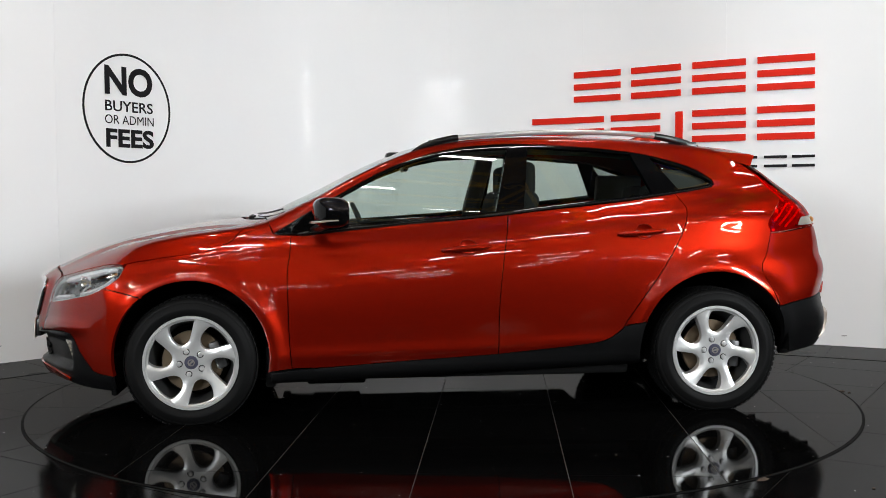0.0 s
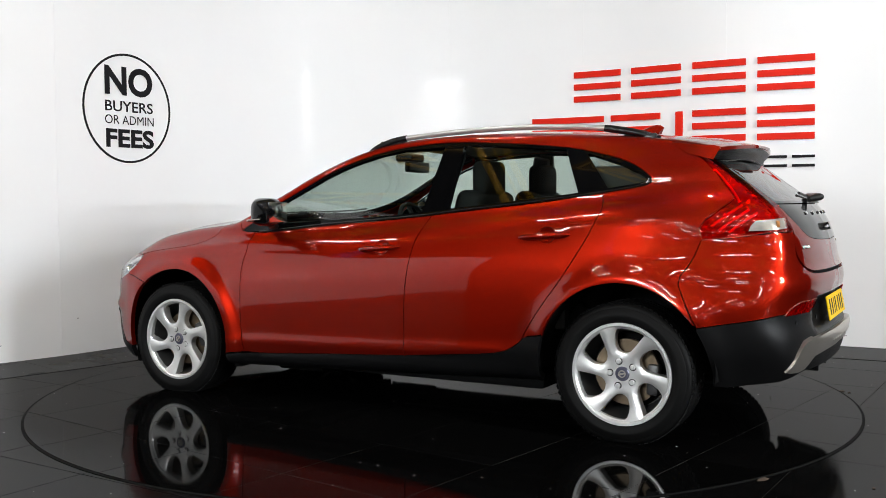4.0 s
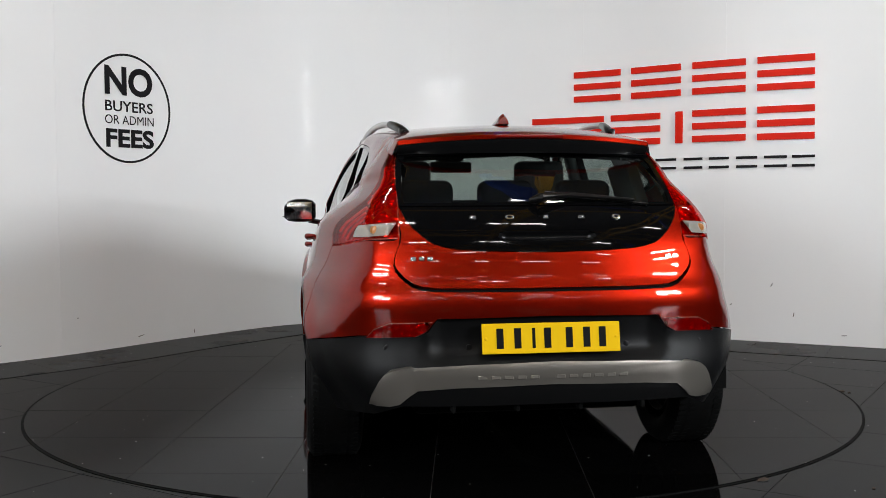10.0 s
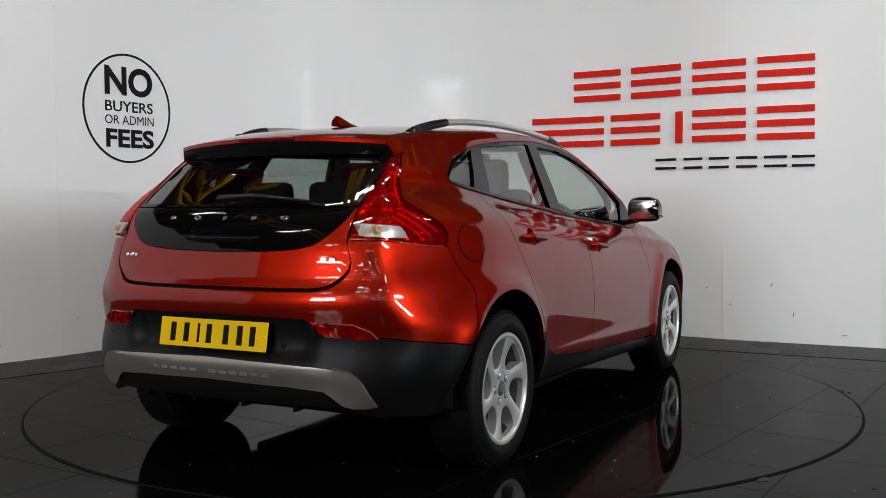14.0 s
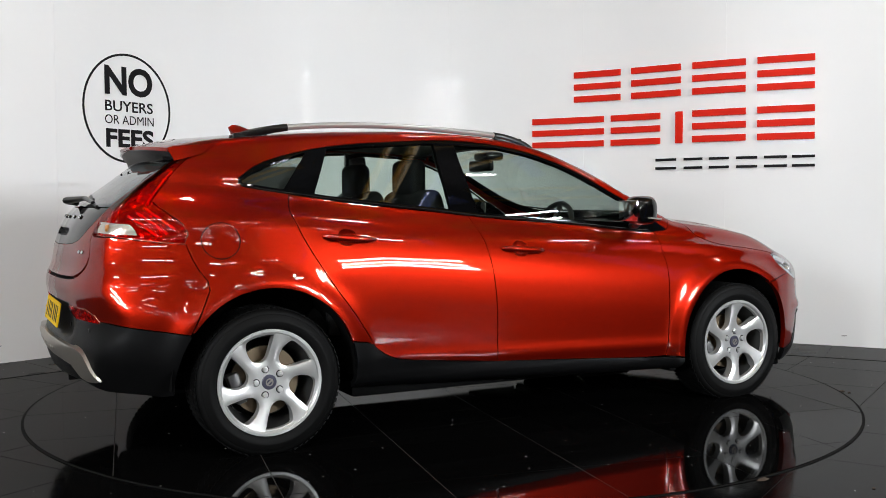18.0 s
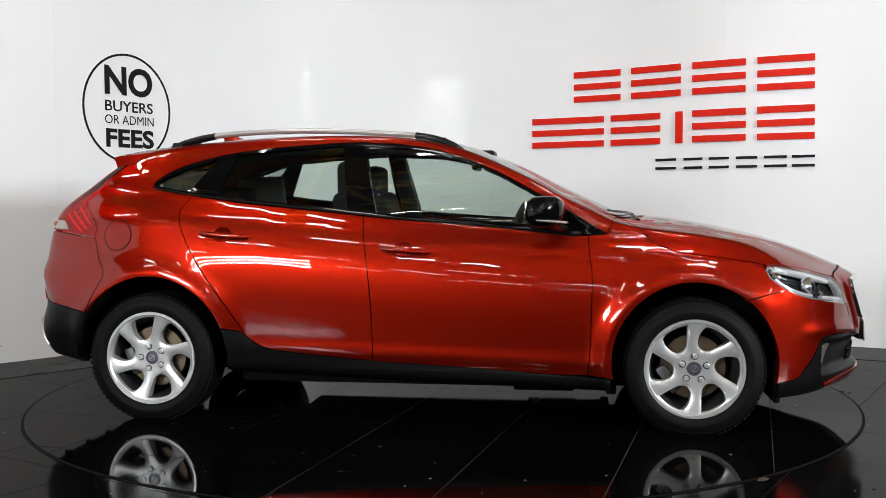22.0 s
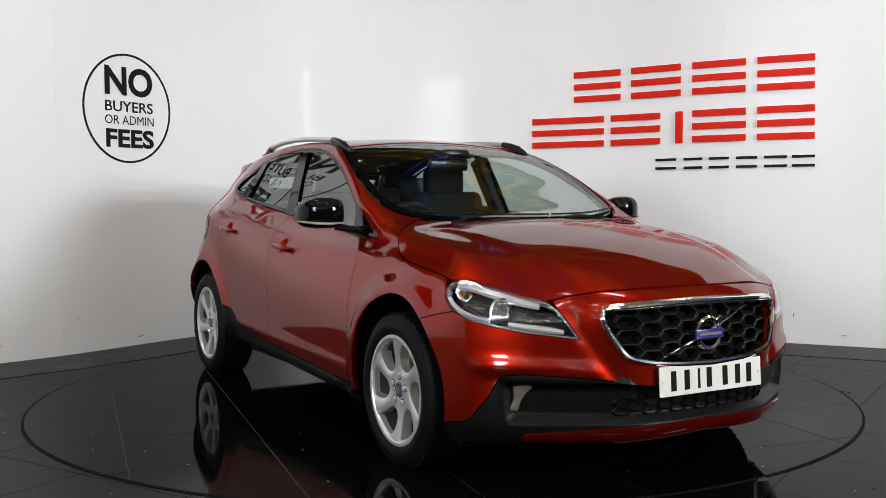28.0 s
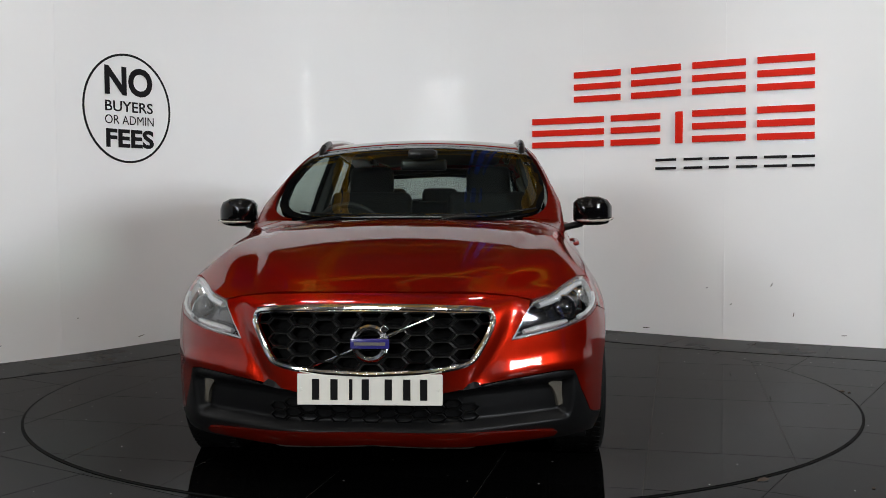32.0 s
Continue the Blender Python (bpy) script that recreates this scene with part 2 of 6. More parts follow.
def sweep(bm, path, radius, sides=10, flat_to=1.0, closed=False):
    """A tube along a path; radius may be a list; flat_to squashes it."""
    path = [Vector(p) for p in path]
    n, rings = len(path), []
    for i, p in enumerate(path):
        a, b = path[(i - 1) % n if closed else max(i - 1, 0)], path[(i + 1) % n if closed else min(i + 1, n - 1)]
        t = (b - a).normalized()
        s = t.cross(Vector((0, 0, 1)))
        s = s.normalized() if s.length > 1e-4 else Vector((0, 1, 0))
        u = s.cross(t)
        r = radius[i] if isinstance(radius, (list, tuple)) else radius
        rings.append([bm.verts.new(p + s * r * math.cos(2 * math.pi * k / sides) + u * r * flat_to * math.sin(2 * math.pi * k / sides)) for k in range(sides)])
    for a, b in list(zip(rings, rings[1:])) + ([(rings[-1], rings[0])] if closed else []):
        for k in range(sides):
            bm.faces.new((a[k], a[(k + 1) % sides], b[(k + 1) % sides], b[k]))
    if not closed:
        bm.faces.new(rings[0]), bm.faces.new(rings[-1])
    return bm


def slab(bm, outline, low, high, m=None):
    """A flat piece with that outline (x, y) from low to high."""
    m = m or Matrix()
    a = [bm.verts.new(m @ Vector((x, y, low))) for x, y in outline]
    b = [bm.verts.new(m @ Vector((x, y, high))) for x, y in outline]
    bm.faces.new(a[::-1]), bm.faces.new(b)
    for i in range(len(a)):
        j = (i + 1) % len(a)
        bm.faces.new((a[i], a[j], b[j], b[i]))
    return bm


# ---- the setting: floor, turntable, curved panel wall, hall ----
RING = 2.248
TILE_SIZE = 0.6
DISC_TOP = 0.005


def tile_outline(i, j, turn, shift):
    """The corners of one tile in a turned grid."""
    g = 0.0018
    x, y, s = i * TILE_SIZE + shift[0] + g, j * TILE_SIZE + shift[1] + g, TILE_SIZE - 2 * g
    c, k = math.cos(turn), math.sin(turn)
    return [(c * u - k * v, k * u + c * v) for u, v in ((x, y), (x + s, y), (x + s, y + s), (x, y + s))]


def cut_round(pts, radius, steps=160):
    """The part of a convex outline inside a circle."""
    for q in range(steps):
        a = 2 * math.pi * q / steps
        nx, ny = math.cos(a), math.sin(a)
        out = []
        for p, r in zip(pts, pts[1:] + pts[:1]):
            dp, dr = p[0] * nx + p[1] * ny - radius, r[0] * nx + r[1] * ny - radius
            if dp <= 0:
                out.append(p)
            if (dp < 0 < dr) or (dr < 0 < dp):
                t = dp / (dp - dr)
                out.append((p[0] + (r[0] - p[0]) * t, p[1] + (r[1] - p[1]) * t))
        pts = out
        if len(pts) < 3:
            return None
    clean = [p for p, r in zip(pts, pts[1:] + pts[:1]) if math.hypot(p[0] - r[0], p[1] - r[1]) > 1e-4]
    return clean if len(clean) > 2 else None


def tile_piece(outline, mat, parent, rng, top=0.0):
    bm = bmesh.new()
    slab(bm, outline, top - 0.0055, top - rng.random() * 0.0006)
    part("tile", bm, mat, parent, smooth=False)


def build_floor():
    rng = random.Random(4)
    bm = bmesh.new()
    box(bm, 0, -5, -0.0525, 26, 52, 0.1)
    floor = tagged(part("floor", bm, GROUT, None, smooth=False), "black polished tile floor with thin dark joints", "floor", kind="structure")
    turn = radians(57.2)
    far = bmesh.new()
    for i in range(-44, 45):
        for j in range(-44, 45):
            pts = tile_outline(i, j, turn, (0.13, 0.27))
            if max(math.hypot(*p) for p in pts) < RING:
                continue
            cx, cy = sum(p[0] for p in pts) / len(pts), sum(p[1] for p in pts) / len(pts)
            if abs(cx) < 4.2 and -3.2 < cy < 3.6:
                tile_piece(pts, FLOOR_TILE, floor, rng)
            elif abs(cx) < 12.5 and -30.5 < cy < 20.5:
                slab(far, pts, -0.0055, 0.0)
    tagged(part("far_tiles", far, FLOOR_TILE, floor, smooth=False), kind="stuff")
    # solid near-black ring in place of the shaded gap round the disc
    bm = bmesh.new()
    lathe(bm, [(RING + 0.004, -0.002), (RING + 0.004, 0.0022), (RING - 0.03, 0.0022), (RING - 0.03, -0.002)], steps=160, closed=True)
    tagged(part("trim_ring", bm, DARK, None), "thin dark ring standing in for the shaded gap round the turntable", "trim", kind="structure")
    table = tagged(new("turntable"), "round black tiled car turntable flush with the floor", "turntable")
    bm = bmesh.new()
    lathe(bm, [(RING - 0.020, -0.004), (RING - 0.020, 0.0)], Matrix.Translation((0, 0, 0.0034)), steps=160)
    part("disc", bm, DISC_JOINT, table)
    for i in range(-5, 5):
        for j in range(-5, 5):
            pts = cut_round(tile_outline(i, j, radians(-9.4), (0, 0)), RING - 0.010)
            if pts:
                tile_piece(pts, TILE, table, rng, DISC_TOP)
    return table


WALL_PLAN = [(-5.7, -2.4), (-5.0, -1.4), (-4.28, -0.42), (-3.52, 0.48), (-2.71, 1.32), (-2.02, 2.29), (-1.17, 3.16), (0.07, 3.16), (1.19, 2.68), (2.19, 2.0), (3.22, 1.46), (4.28, 0.86), (5.2, 0.06), (5.9, -0.94)]
WALL_H = 3.35


def wall_at(s, z, out=0.0):
    """A point of the smoothly bent wall: s counts panels from the left, out stands proud of it."""
    i = min(max(int(math.floor(s)), 1), len(WALL_PLAN) - 3)
    p0, p1, p2, p3 = (Vector(WALL_PLAN[i + k]) for k in (-1, 0, 1, 2))
    t = s - i
    m1, m2 = (p2 - p0) * 0.5, (p3 - p1) * 0.5
    p = p1 * (2 * t ** 3 - 3 * t * t + 1) + m1 * (t ** 3 - 2 * t * t + t) + p2 * (3 * t * t - 2 * t ** 3) + m2 * (t ** 3 - t * t)
    d = p1 * (6 * t * t - 6 * t) + m1 * (3 * t * t - 4 * t + 1) + p2 * (6 * t - 6 * t * t) + m2 * (3 * t * t - 2 * t)
    p = p + Vector((d.y, -d.x)).normalized() * out
    return Vector((p.x, p.y, z))


def build_wall():
    wall = tagged(new("wall_north"), "curved wall of tall glossy white panels behind the turntable", "wall", kind="structure")
    for i, n in ((1, 1), (2, 1), (3, 1), (4, 3), (7, 1), (8, 1), (9, 1), (10, 1), (11, 1)):
        bm = bmesh.new()
        e = 0.0016 / 1.2
        cuts = [i + e + (n - 2 * e) * k / (10 * n) for k in range(10 * n + 1)]
        rows = [[bm.verts.new(wall_at(s, z, o)) for z, o in ((0, 0), (WALL_H, 0), (WALL_H, -0.04), (0, -0.04))] for s in cuts]
        for a, b in zip(rows, rows[1:]):
            for k in range(4):
                bm.faces.new((a[k], a[(k + 1) % 4], b[(k + 1) % 4], b[k]))
        bm.faces.new(rows[0]), bm.faces.new(rows[-1])
        part("panel", bm, WALL, wall)
    bm = bmesh.new()
    rows = [[bm.verts.new(wall_at(1 + (len(WALL_PLAN) - 3) * k / 60, z, o)) for z, o in ((0, -0.042), (WALL_H - 0.02, -0.042), (WALL_H - 0.02, -0.09), (0, -0.09))] for k in range(61)]
    for a, b in zip(rows, rows[1:]):
        for k in range(4):
            bm.faces.new((a[k], a[(k + 1) % 4], b[(k + 1) % 4], b[k]))
    part("backing", bm, WALL, wall, smooth=False)
    # the wall runs on past the picture's edge and ends beside the lamps
    plan = [(-4.28, -0.42), (-5.0, -1.4), (-5.7, -2.42), (-6.3, -3.47), (-6.75, -4.57), (-7.0, -5.7), (-7.1, -6.8)]
    for i in range(1, 5):
        bm = bmesh.new()
        rows = []
        for k in range(9):
            t = 0.003 + 0.994 * k / 8
            p0, p1, p2, p3 = (Vector(plan[i + j]) for j in (-1, 0, 1, 2))
            p = 0.5 * (2 * p1 + (p2 - p0) * t + (2 * p0 - 5 * p1 + 4 * p2 - p3) * t * t + (3 * p1 - p0 - 3 * p2 + p3) * t ** 3)
            d = (p2 - p1).normalized()
            back = p + Vector((d.y, -d.x)) * 0.05
            rows.append([bm.verts.new((q.x, q.y, z)) for q, z in ((p, 0), (p, WALL_H), (back, WALL_H), (back, 0))])
        for a, b in zip(rows, rows[1:]):
            for k in range(4):
                bm.faces.new((a[k], a[(k + 1) % 4], b[(k + 1) % 4], b[k]))
        bm.faces.new(rows[0]), bm.faces.new(rows[-1])
        part("panel", bm, WALL, wall)


def build_wall_details():
    """A duller row of tiles along the wall's foot, cover strips on its joints, scuffs and bits on the floor."""
    rng = random.Random(9)
    floor, wall = bpy.data.objects["floor"], bpy.data.objects["wall_north"]
    n = 24
    for i in range(n):
        s0, s1 = 1 + 10.98 * i / n, 1 + 10.98 * (i + 1) / n - 0.003
        bm = bmesh.new()
        rows = [[bm.verts.new(wall_at(s, z, o)) for z, o in ((0.0005, 0.001), (0.0030 + 0.0004 * rng.random(), 0.001), (0.0030, 0.60), (0.0005, 0.60))] for s in (s0, (s0 + s1) / 2, s1)]
        for a, b in zip(rows, rows[1:]):
            for k in range(4):
                bm.faces.new((a[k], a[(k + 1) % 4], b[(k + 1) % 4], b[k]))
        bm.faces.new(rows[0]), bm.faces.new(rows[-1])
        part("border_tile", bm, BORDER_TILE, floor, smooth=False)
    for s in (2, 3, 4, 7, 8, 9, 10, 11):
        bm = bmesh.new()
        wall_piece(bm, s - 0.0045, s + 0.0045, lambda v: 0.005, lambda v: WALL_H - 0.002, 0.0, 0.0022)
        part("joint_strip", bm, WALL, wall, smooth=False)
    for s, z, long, tilt in ((9.31, 0.44, 0.030, 60), (9.45, 0.22, 0.036, 80), (9.76, 0.08, 0.040, 5), (8.89, 0.40, 0.012, 20), (8.47, 0.05, 0.055, 4), (4.11, 0.26, 0.012, 10), (4.58, 0.07, 0.060, 12), (5.01, 0.05, 0.030, 85), (9.05, 0.28, 0.020, 40), (3.62, 0.12, 0.035, 8)):
        bm = bmesh.new()
        c, k = math.cos(radians(tilt)), math.sin(radians(tilt))
        ends = [(-0.5, -0.0025), (0.1, -0.004), (0.5, -0.001), (0.5, 0.001), (0.0, 0.003), (-0.5, 0.0025)]
        ring = [bm.verts.new(wall_at(s + (u * long * c - v * k) / 1.19, z + u * long * k + v * c, 0.0006)) for u, v in ends]
        bm.faces.new(ring)
        part("scuff", bm, SCUFF, wall, smooth=False)
    leaf = tagged(new("dry_leaf"), "small curled dry brown leaf on the black floor", "leaf")
    leaf.matrix_world = pose(1.24, -1.905, 0.0, 0, 0, 25)
    bm = bmesh.new()
    edge = [(-0.035, 0.0, 0.001), (-0.012, 0.014, 0.004), (0.012, 0.010, 0.009), (0.035, 0.002, 0.004), (0.010, -0.012, 0.003), (-0.015, -0.010, 0.001)]
    mid = bm.verts.new((0.0, 0.0, 0.007))
    rim = [bm.verts.new(p) for p in edge]
    for a, b in zip(rim, rim[1:] + rim[:1]):
        bm.faces.new((a, b, mid))
    part("blade", bm, LEAF, leaf)
    for x, y, size in ((2.262, -0.12, 0.022), (2.29, -0.16, 0.010), (-2.34, -0.62, 0.012), (1.62, -2.02, 0.009)):
        bm = bmesh.new()
        chip = [(math.cos(a) * size * rng.uniform(0.5, 1), math.sin(a) * size * rng.uniform(0.3, 0.8)) for a in np.linspace(0, 5.4, 6)]
        slab(bm, chip, 0.0, 0.004, pose(x, y, 0.0))
        tagged(part("floor_chip", bm, LEAF, None, smooth=False), "tiny dark chip of debris lying on the floor", "debris", group="debris")


def wall_piece(bm, s0, s1, z0, z1, low, high):
    """A block on the wall between two panel positions, following its bends."""
    n = max(1, int(math.ceil((s1 - s0) * 6)))
    cuts = sorted({s0, s1, *[s0 + (s1 - s0) * i / n for i in range(n + 1)], *[float(k) for k in range(int(s0) + 1, int(s1) + 1) if s0 < k < s1]})
    rows = [[bm.verts.new(wall_at(s, z, o)) for z, o in ((z0(s), low), (z1(s), low), (z1(s), high), (z0(s), high))] for s in cuts]
    for a, b in zip(rows, rows[1:]):
        for k in range(4):
            bm.faces.new((a[k], a[(k + 1) % 4], b[(k + 1) % 4], b[k]))
    bm.faces.new(rows[0]), bm.faces.new(rows[-1])


def words_on_wall(text, s0, s1, z0, z1, weight, thing):
    """Upright lettering fitted to a stretch of the wall."""
    c = bpy.data.curves.new("lettering", "FONT")
    c.body, c.size, c.offset, c.resolution_u = text, 1.0, weight, 4
    ob = new("lettering", c)
    me = bpy.data.meshes.new_from_object(ob.evaluated_get(bpy.context.evaluated_depsgraph_get()))
    bpy.data.objects.remove(ob)
    xs, ys = [v.co.x for v in me.vertices], [v.co.y for v in me.vertices]
    for v in me.vertices:
        s = s0 + (s1 - s0) * (v.co.x - min(xs)) / (max(xs) - min(xs))
        z = z0 + (z1 - z0) * (v.co.y - min(ys)) / (max(ys) - min(ys))
        v.co = wall_at(s, z, 0.004)
    me.materials.append(SIGN_BLACK)
    made = new("lettering", me)
    made.parent = thing
    return made


# ---- signs on the wall ----
def build_signs():
    sign = tagged(new("round_wall_sign"), "round black outlined sign with a four-line slogan on the white wall", "sign")
    bm = bmesh.new()
    n, cs, cz, rs, rz = 72, 4.508, 1.797, 0.336, 0.409
    rings = []
    for k in range(n):
        a = 2 * math.pi * k / n
        rings.append([bm.verts.new(wall_at(cs + (rs - d / 1.19) * math.cos(a), cz + (rz - d) * math.sin(a), o)) for d, o in ((0, 0.0), (0, 0.004), (0.016, 0.004), (0.016, 0.0))])
    for a, b in zip(rings, rings[1:] + rings[:1]):
        for k in range(4):
            bm.faces.new((a[k], a[(k + 1) % 4], b[(k + 1) % 4], b[k]))
    part("ring", bm, SIGN_BLACK, sign)
    words_on_wall("NO", 4.333, 4.703, 1.890, 2.108, 0.035, sign)
    words_on_wall("BUYERS", 4.333, 4.703, 1.770, 1.850, 0.014, sign)
    words_on_wall("OR ADMIN", 4.331, 4.708, 1.676, 1.743, 0.0, sign)
    words_on_wall("FEES", 4.336, 4.707, 1.502, 1.642, 0.035, sign)
    logo = tagged(new("logo_sign"), "raised red and black sign bars on the white wall", "sign")
    level = lambda v: (lambda s: v)
    rows = [((7.936, 8.276), 1.914, 2.166), ((8.358, 8.705), 1.914, 2.166), ((8.786, 9.133), 1.914, 2.166), ((9.208, 9.564), 1.914, 2.168),
            ((7.629, 8.155), 1.540, 1.790), ((8.209, 8.563), 1.540, 1.790), ((8.672, 8.719), 1.540, 1.790), ((8.787, 9.136), 1.542, 1.792), ((9.21, 9.567), 1.540, 1.794)]
    for (s0, s1), z0, z1 in rows:
        if s1 - s0 < 0.1:
            bars = [(z0, z1)]
        else:
            bars = [(z1 - 0.05, z1), ((z0 + z1) / 2 - 0.025, (z0 + z1) / 2 + 0.025), (z0, z0 + 0.05)]
        for a, b in bars:
            bm = bmesh.new()
            wall_piece(bm, s0, s1, level(a), level(b), 0.0, 0.018)
            part("bar", bm, SIGN_RED, logo, smooth=False)
    for s0, s1 in ((8.533, 8.675), (8.729, 8.854), (8.899, 9.029), (9.077, 9.211), (9.254, 9.399), (9.43, 9.57)):
        for a, b in ((1.402, 1.422), (1.334, 1.354)):
            bm = bmesh.new()
            wall_piece(bm, s0, s1, level(a), level(b), 0.0, 0.012)
            part("bar", bm, SIGN_BLACK, logo, smooth=False)


def build_hall():
    """The dim steel hall round the set: it shows in the car's paint and glass."""
    bm = bmesh.new()
    for x, y, sx, sy in ((0, -31.05, 26, 0.1), (0, 20.95, 26, 0.1), (-12.95, -5, 0.1, 51.9), (12.95, -5, 0.1, 51.9)):
        box(bm, x, y, 3.6, sx, sy, 7.2)
    tagged(part("wall_hall", bm, HALL_DARK, None, smooth=False), "dark steel-clad outer walls of the hall", "wall", kind="structure")
    bm = bmesh.new()
    for i in range(86):
        x = -12.75 + i * 0.3
        box(bm, x, -5, 7.25 + (0.02 if i % 2 else 0.0), 0.3, 52, 0.06)
    tagged(part("ceiling", bm, HALL_GREY, None, smooth=False), "ribbed grey steel roof sheeting of the hall", "ceiling", kind="structure")
    for y in (-24.5, -18.5, -11.5, -7.0, -2.6, 1.9, 6.2, 10.5, 15.0):
        beam = tagged(new("roof_truss"), "yellow painted steel roof truss across the hall", "truss", group="roof trusses")
        for z0, z1 in ((5.55, 5.72), (6.75, 6.95)):
            bm = bmesh.new()
            box(bm, 0, y, (z0 + z1) / 2, 25.6, 0.14, z1 - z0)
            part("chord", bm, BEAM_YELLOW, beam, smooth=False)
        for i in range(16):
            x0, x1 = -12.6 + i * 1.58, -12.6 + (i + 1) * 1.58
            a, b = (x0, 5.7), (x1, 6.8)
            if i % 2:
                a, b = (x0, 6.8), (x1, 5.7)
            bm = bmesh.new()
            sweep(bm, [(a[0], y, a[1]), (b[0], y, b[1])], 0.05, 6)
            part("brace", bm, BEAM_YELLOW, beam)
    for x in (-4.3, -1.5, 1.3, 4.1):
        beam = tagged(new("roof_truss"), "yellow painted light lattice truss along the hall", "truss", group="roof trusses")
        for z in (4.95, 5.5):
            bm = bmesh.new()
            box(bm, x, 2.0, z, 0.09, 34.0, 0.09)
            part("chord", bm, BEAM_YELLOW, beam, smooth=False)
        for i in range(45):
            bm = bmesh.new()
            y = -15.0 + 0.75 * i
            sweep(bm, [(x, y, 4.95 if i % 2 else 5.5), (x, y + 0.75, 5.5 if i % 2 else 4.95)], 0.03, 6)
            part("brace", bm, BEAM_YELLOW, beam)
    bm = bmesh.new()
    box(bm, 0, 0, 0, 17.0, 0.16, 0.26, m=pose(0.0, 0.4, 5.85, 0, 0, -36))
    tagged(part("steel_beam", bm, BEAM_BLUE, None, smooth=False), "blue painted steel beam slanting under the roof", "beam")
    for x, y in ((-7.5, -9.2), (7.5, -9.2), (-7.2, -2.6), (7.2, -2.6), (0.6, 4.2), (-7.5, -18.5), (7.5, -18.5)):
        bm = bmesh.new()
        box(bm, x, y, 3.6, 0.08, 0.3, 7.2)
        box(bm, x - 0.14, y, 3.6, 0.03, 0.3, 7.2)
        box(bm, x + 0.14, y, 3.6, 0.03, 0.3, 7.2)
        tagged(part("steel_column", bm, BEAM_BLUE, None, smooth=False), "blue painted steel column of the hall", "column", group="columns")
    batten = None
    for bx, by, bz in BATTENS + FAR_BATTENS:
        if batten:
            copy_thing(batten, pose(bx, by, bz))
            continue
        batten = tagged(new("batten_lamp"), "long ceiling batten lamp with a lit white tube", "lamp", group="ceiling lamps")
        batten.matrix_world = pose(bx, by, bz)
        bm = bmesh.new()
        box(bm, 0, 0, 0.04, 1.5, 0.16, 0.06, 0.01)
        part("housing", bm, HALL_GREY, batten, smooth=False)
        for dy in (-0.05, 0.05):
            bm = bmesh.new()
            sweep(bm, [(-0.7, dy, -0.01), (0.7, dy, -0.01)], 0.022, 8)
            part("tube", bm, TUBE, batten)
    for fx, fy, fz, _ in FLOODS:
        stand = tagged(new("flood_lamp"), "black flood lamp on a stand behind the camera", "lamp", group="flood lamps")
        stand.matrix_world = pose(fx, fy, 0, 0, 0, math.degrees(math.atan2(2.2 - fy, -1.1 * fx)) - 90) @ pose(0, -0.12, 0)
        bm = bmesh.new()
        sweep(bm, [(0, -0.1, 0), (0, -0.1, fz + 0.7)], 0.025, 10)
        part("pole", bm, BLACK_TRIM, stand)
        bm = bmesh.new()
        lathe(bm, [(0.35, 0.0), (0.35, 0.02), (0.05, 0.06)], Matrix.Translation((0, -0.1, 0)), 24)
        part("base", bm, BLACK_TRIM, stand)
        for rise in RISES:
            bm = bmesh.new()
            box(bm, 0, -0.02, fz + rise, 2.28, 0.10, 0.20, 0.02)
            part("head", bm, BLACK_TRIM, stand, smooth=False)


# ---- the car's skin ----
def curve(xs, ys):
    """A smooth curve through the points, straight beyond its ends."""
    xs, ys = np.array(xs, float), np.array(ys, float)
    if xs[0] > xs[-1]:
        xs, ys = xs[::-1], ys[::-1]
    h, d = np.diff(xs), np.diff(ys) / np.diff(xs)
    m = np.empty_like(ys)
    m[0], m[-1] = d[0], d[-1]
    m[1:-1] = (d[:-1] * h[1:] + d[1:] * h[:-1]) / (h[1:] + h[:-1])

    def at(x):
        x = np.asarray(x, float)
        i = np.clip(np.searchsorted(xs, x) - 1, 0, len(h) - 1)
        t = (np.clip(x, xs[0], xs[-1]) - xs[i]) / h[i]
        v = ((1 + 2 * t) * (1 - t) ** 2 * ys[i] + t * (1 - t) ** 2 * h[i] * m[i]
             + t * t * (3 - 2 * t) * ys[i + 1] + t * t * (t - 1) * h[i] * m[i + 1])
        return v + np.minimum(x - xs[0], 0) * m[0] + np.maximum(x - xs[-1], 0) * m[-1]
    return at


def smax(a, b, k):
    h = np.clip(0.5 + 0.5 * (a - b) / k, 0, 1)
    return b + (a - b) * h + k * h * (1 - h)


# the car's own space: x forward, y to its left, z up, the origin on the ground midway between the axles
AXLE, HUB_Z, TYRE_R, ARCH_R = 1.3235, 0.325, 0.329, 0.385
BELT = curve([2.3, 1.3, 0.92, 0.48, -0.04, -0.39, -0.915, -1.28, -2.2], [0.80, 0.885, 0.923, 0.953, 0.996, 1.03, 1.085, 1.13, 1.21])
FLANK = curve([-0.85, -0.76, -0.70, -0.64, -0.5, -0.36, -0.25, -0.18, -0.12, -0.08, -0.04, 0.0, 0.05, 0.35],
              [0.80, 0.85, 0.866, 0.874, 0.884, 0.886, 0.876, 0.858, 0.832, 0.800, 0.752, 0.712, 0.688, 0.578])
TAPER_UP = curve([2.3, 1.5, 1.0, -0.9, -1.2, -1.4, -1.6, -1.84, -2.1], [0.0, -0.01, 0.0, 0.0, 0.01, 0.028, 0.075, 0.165, 0.29])
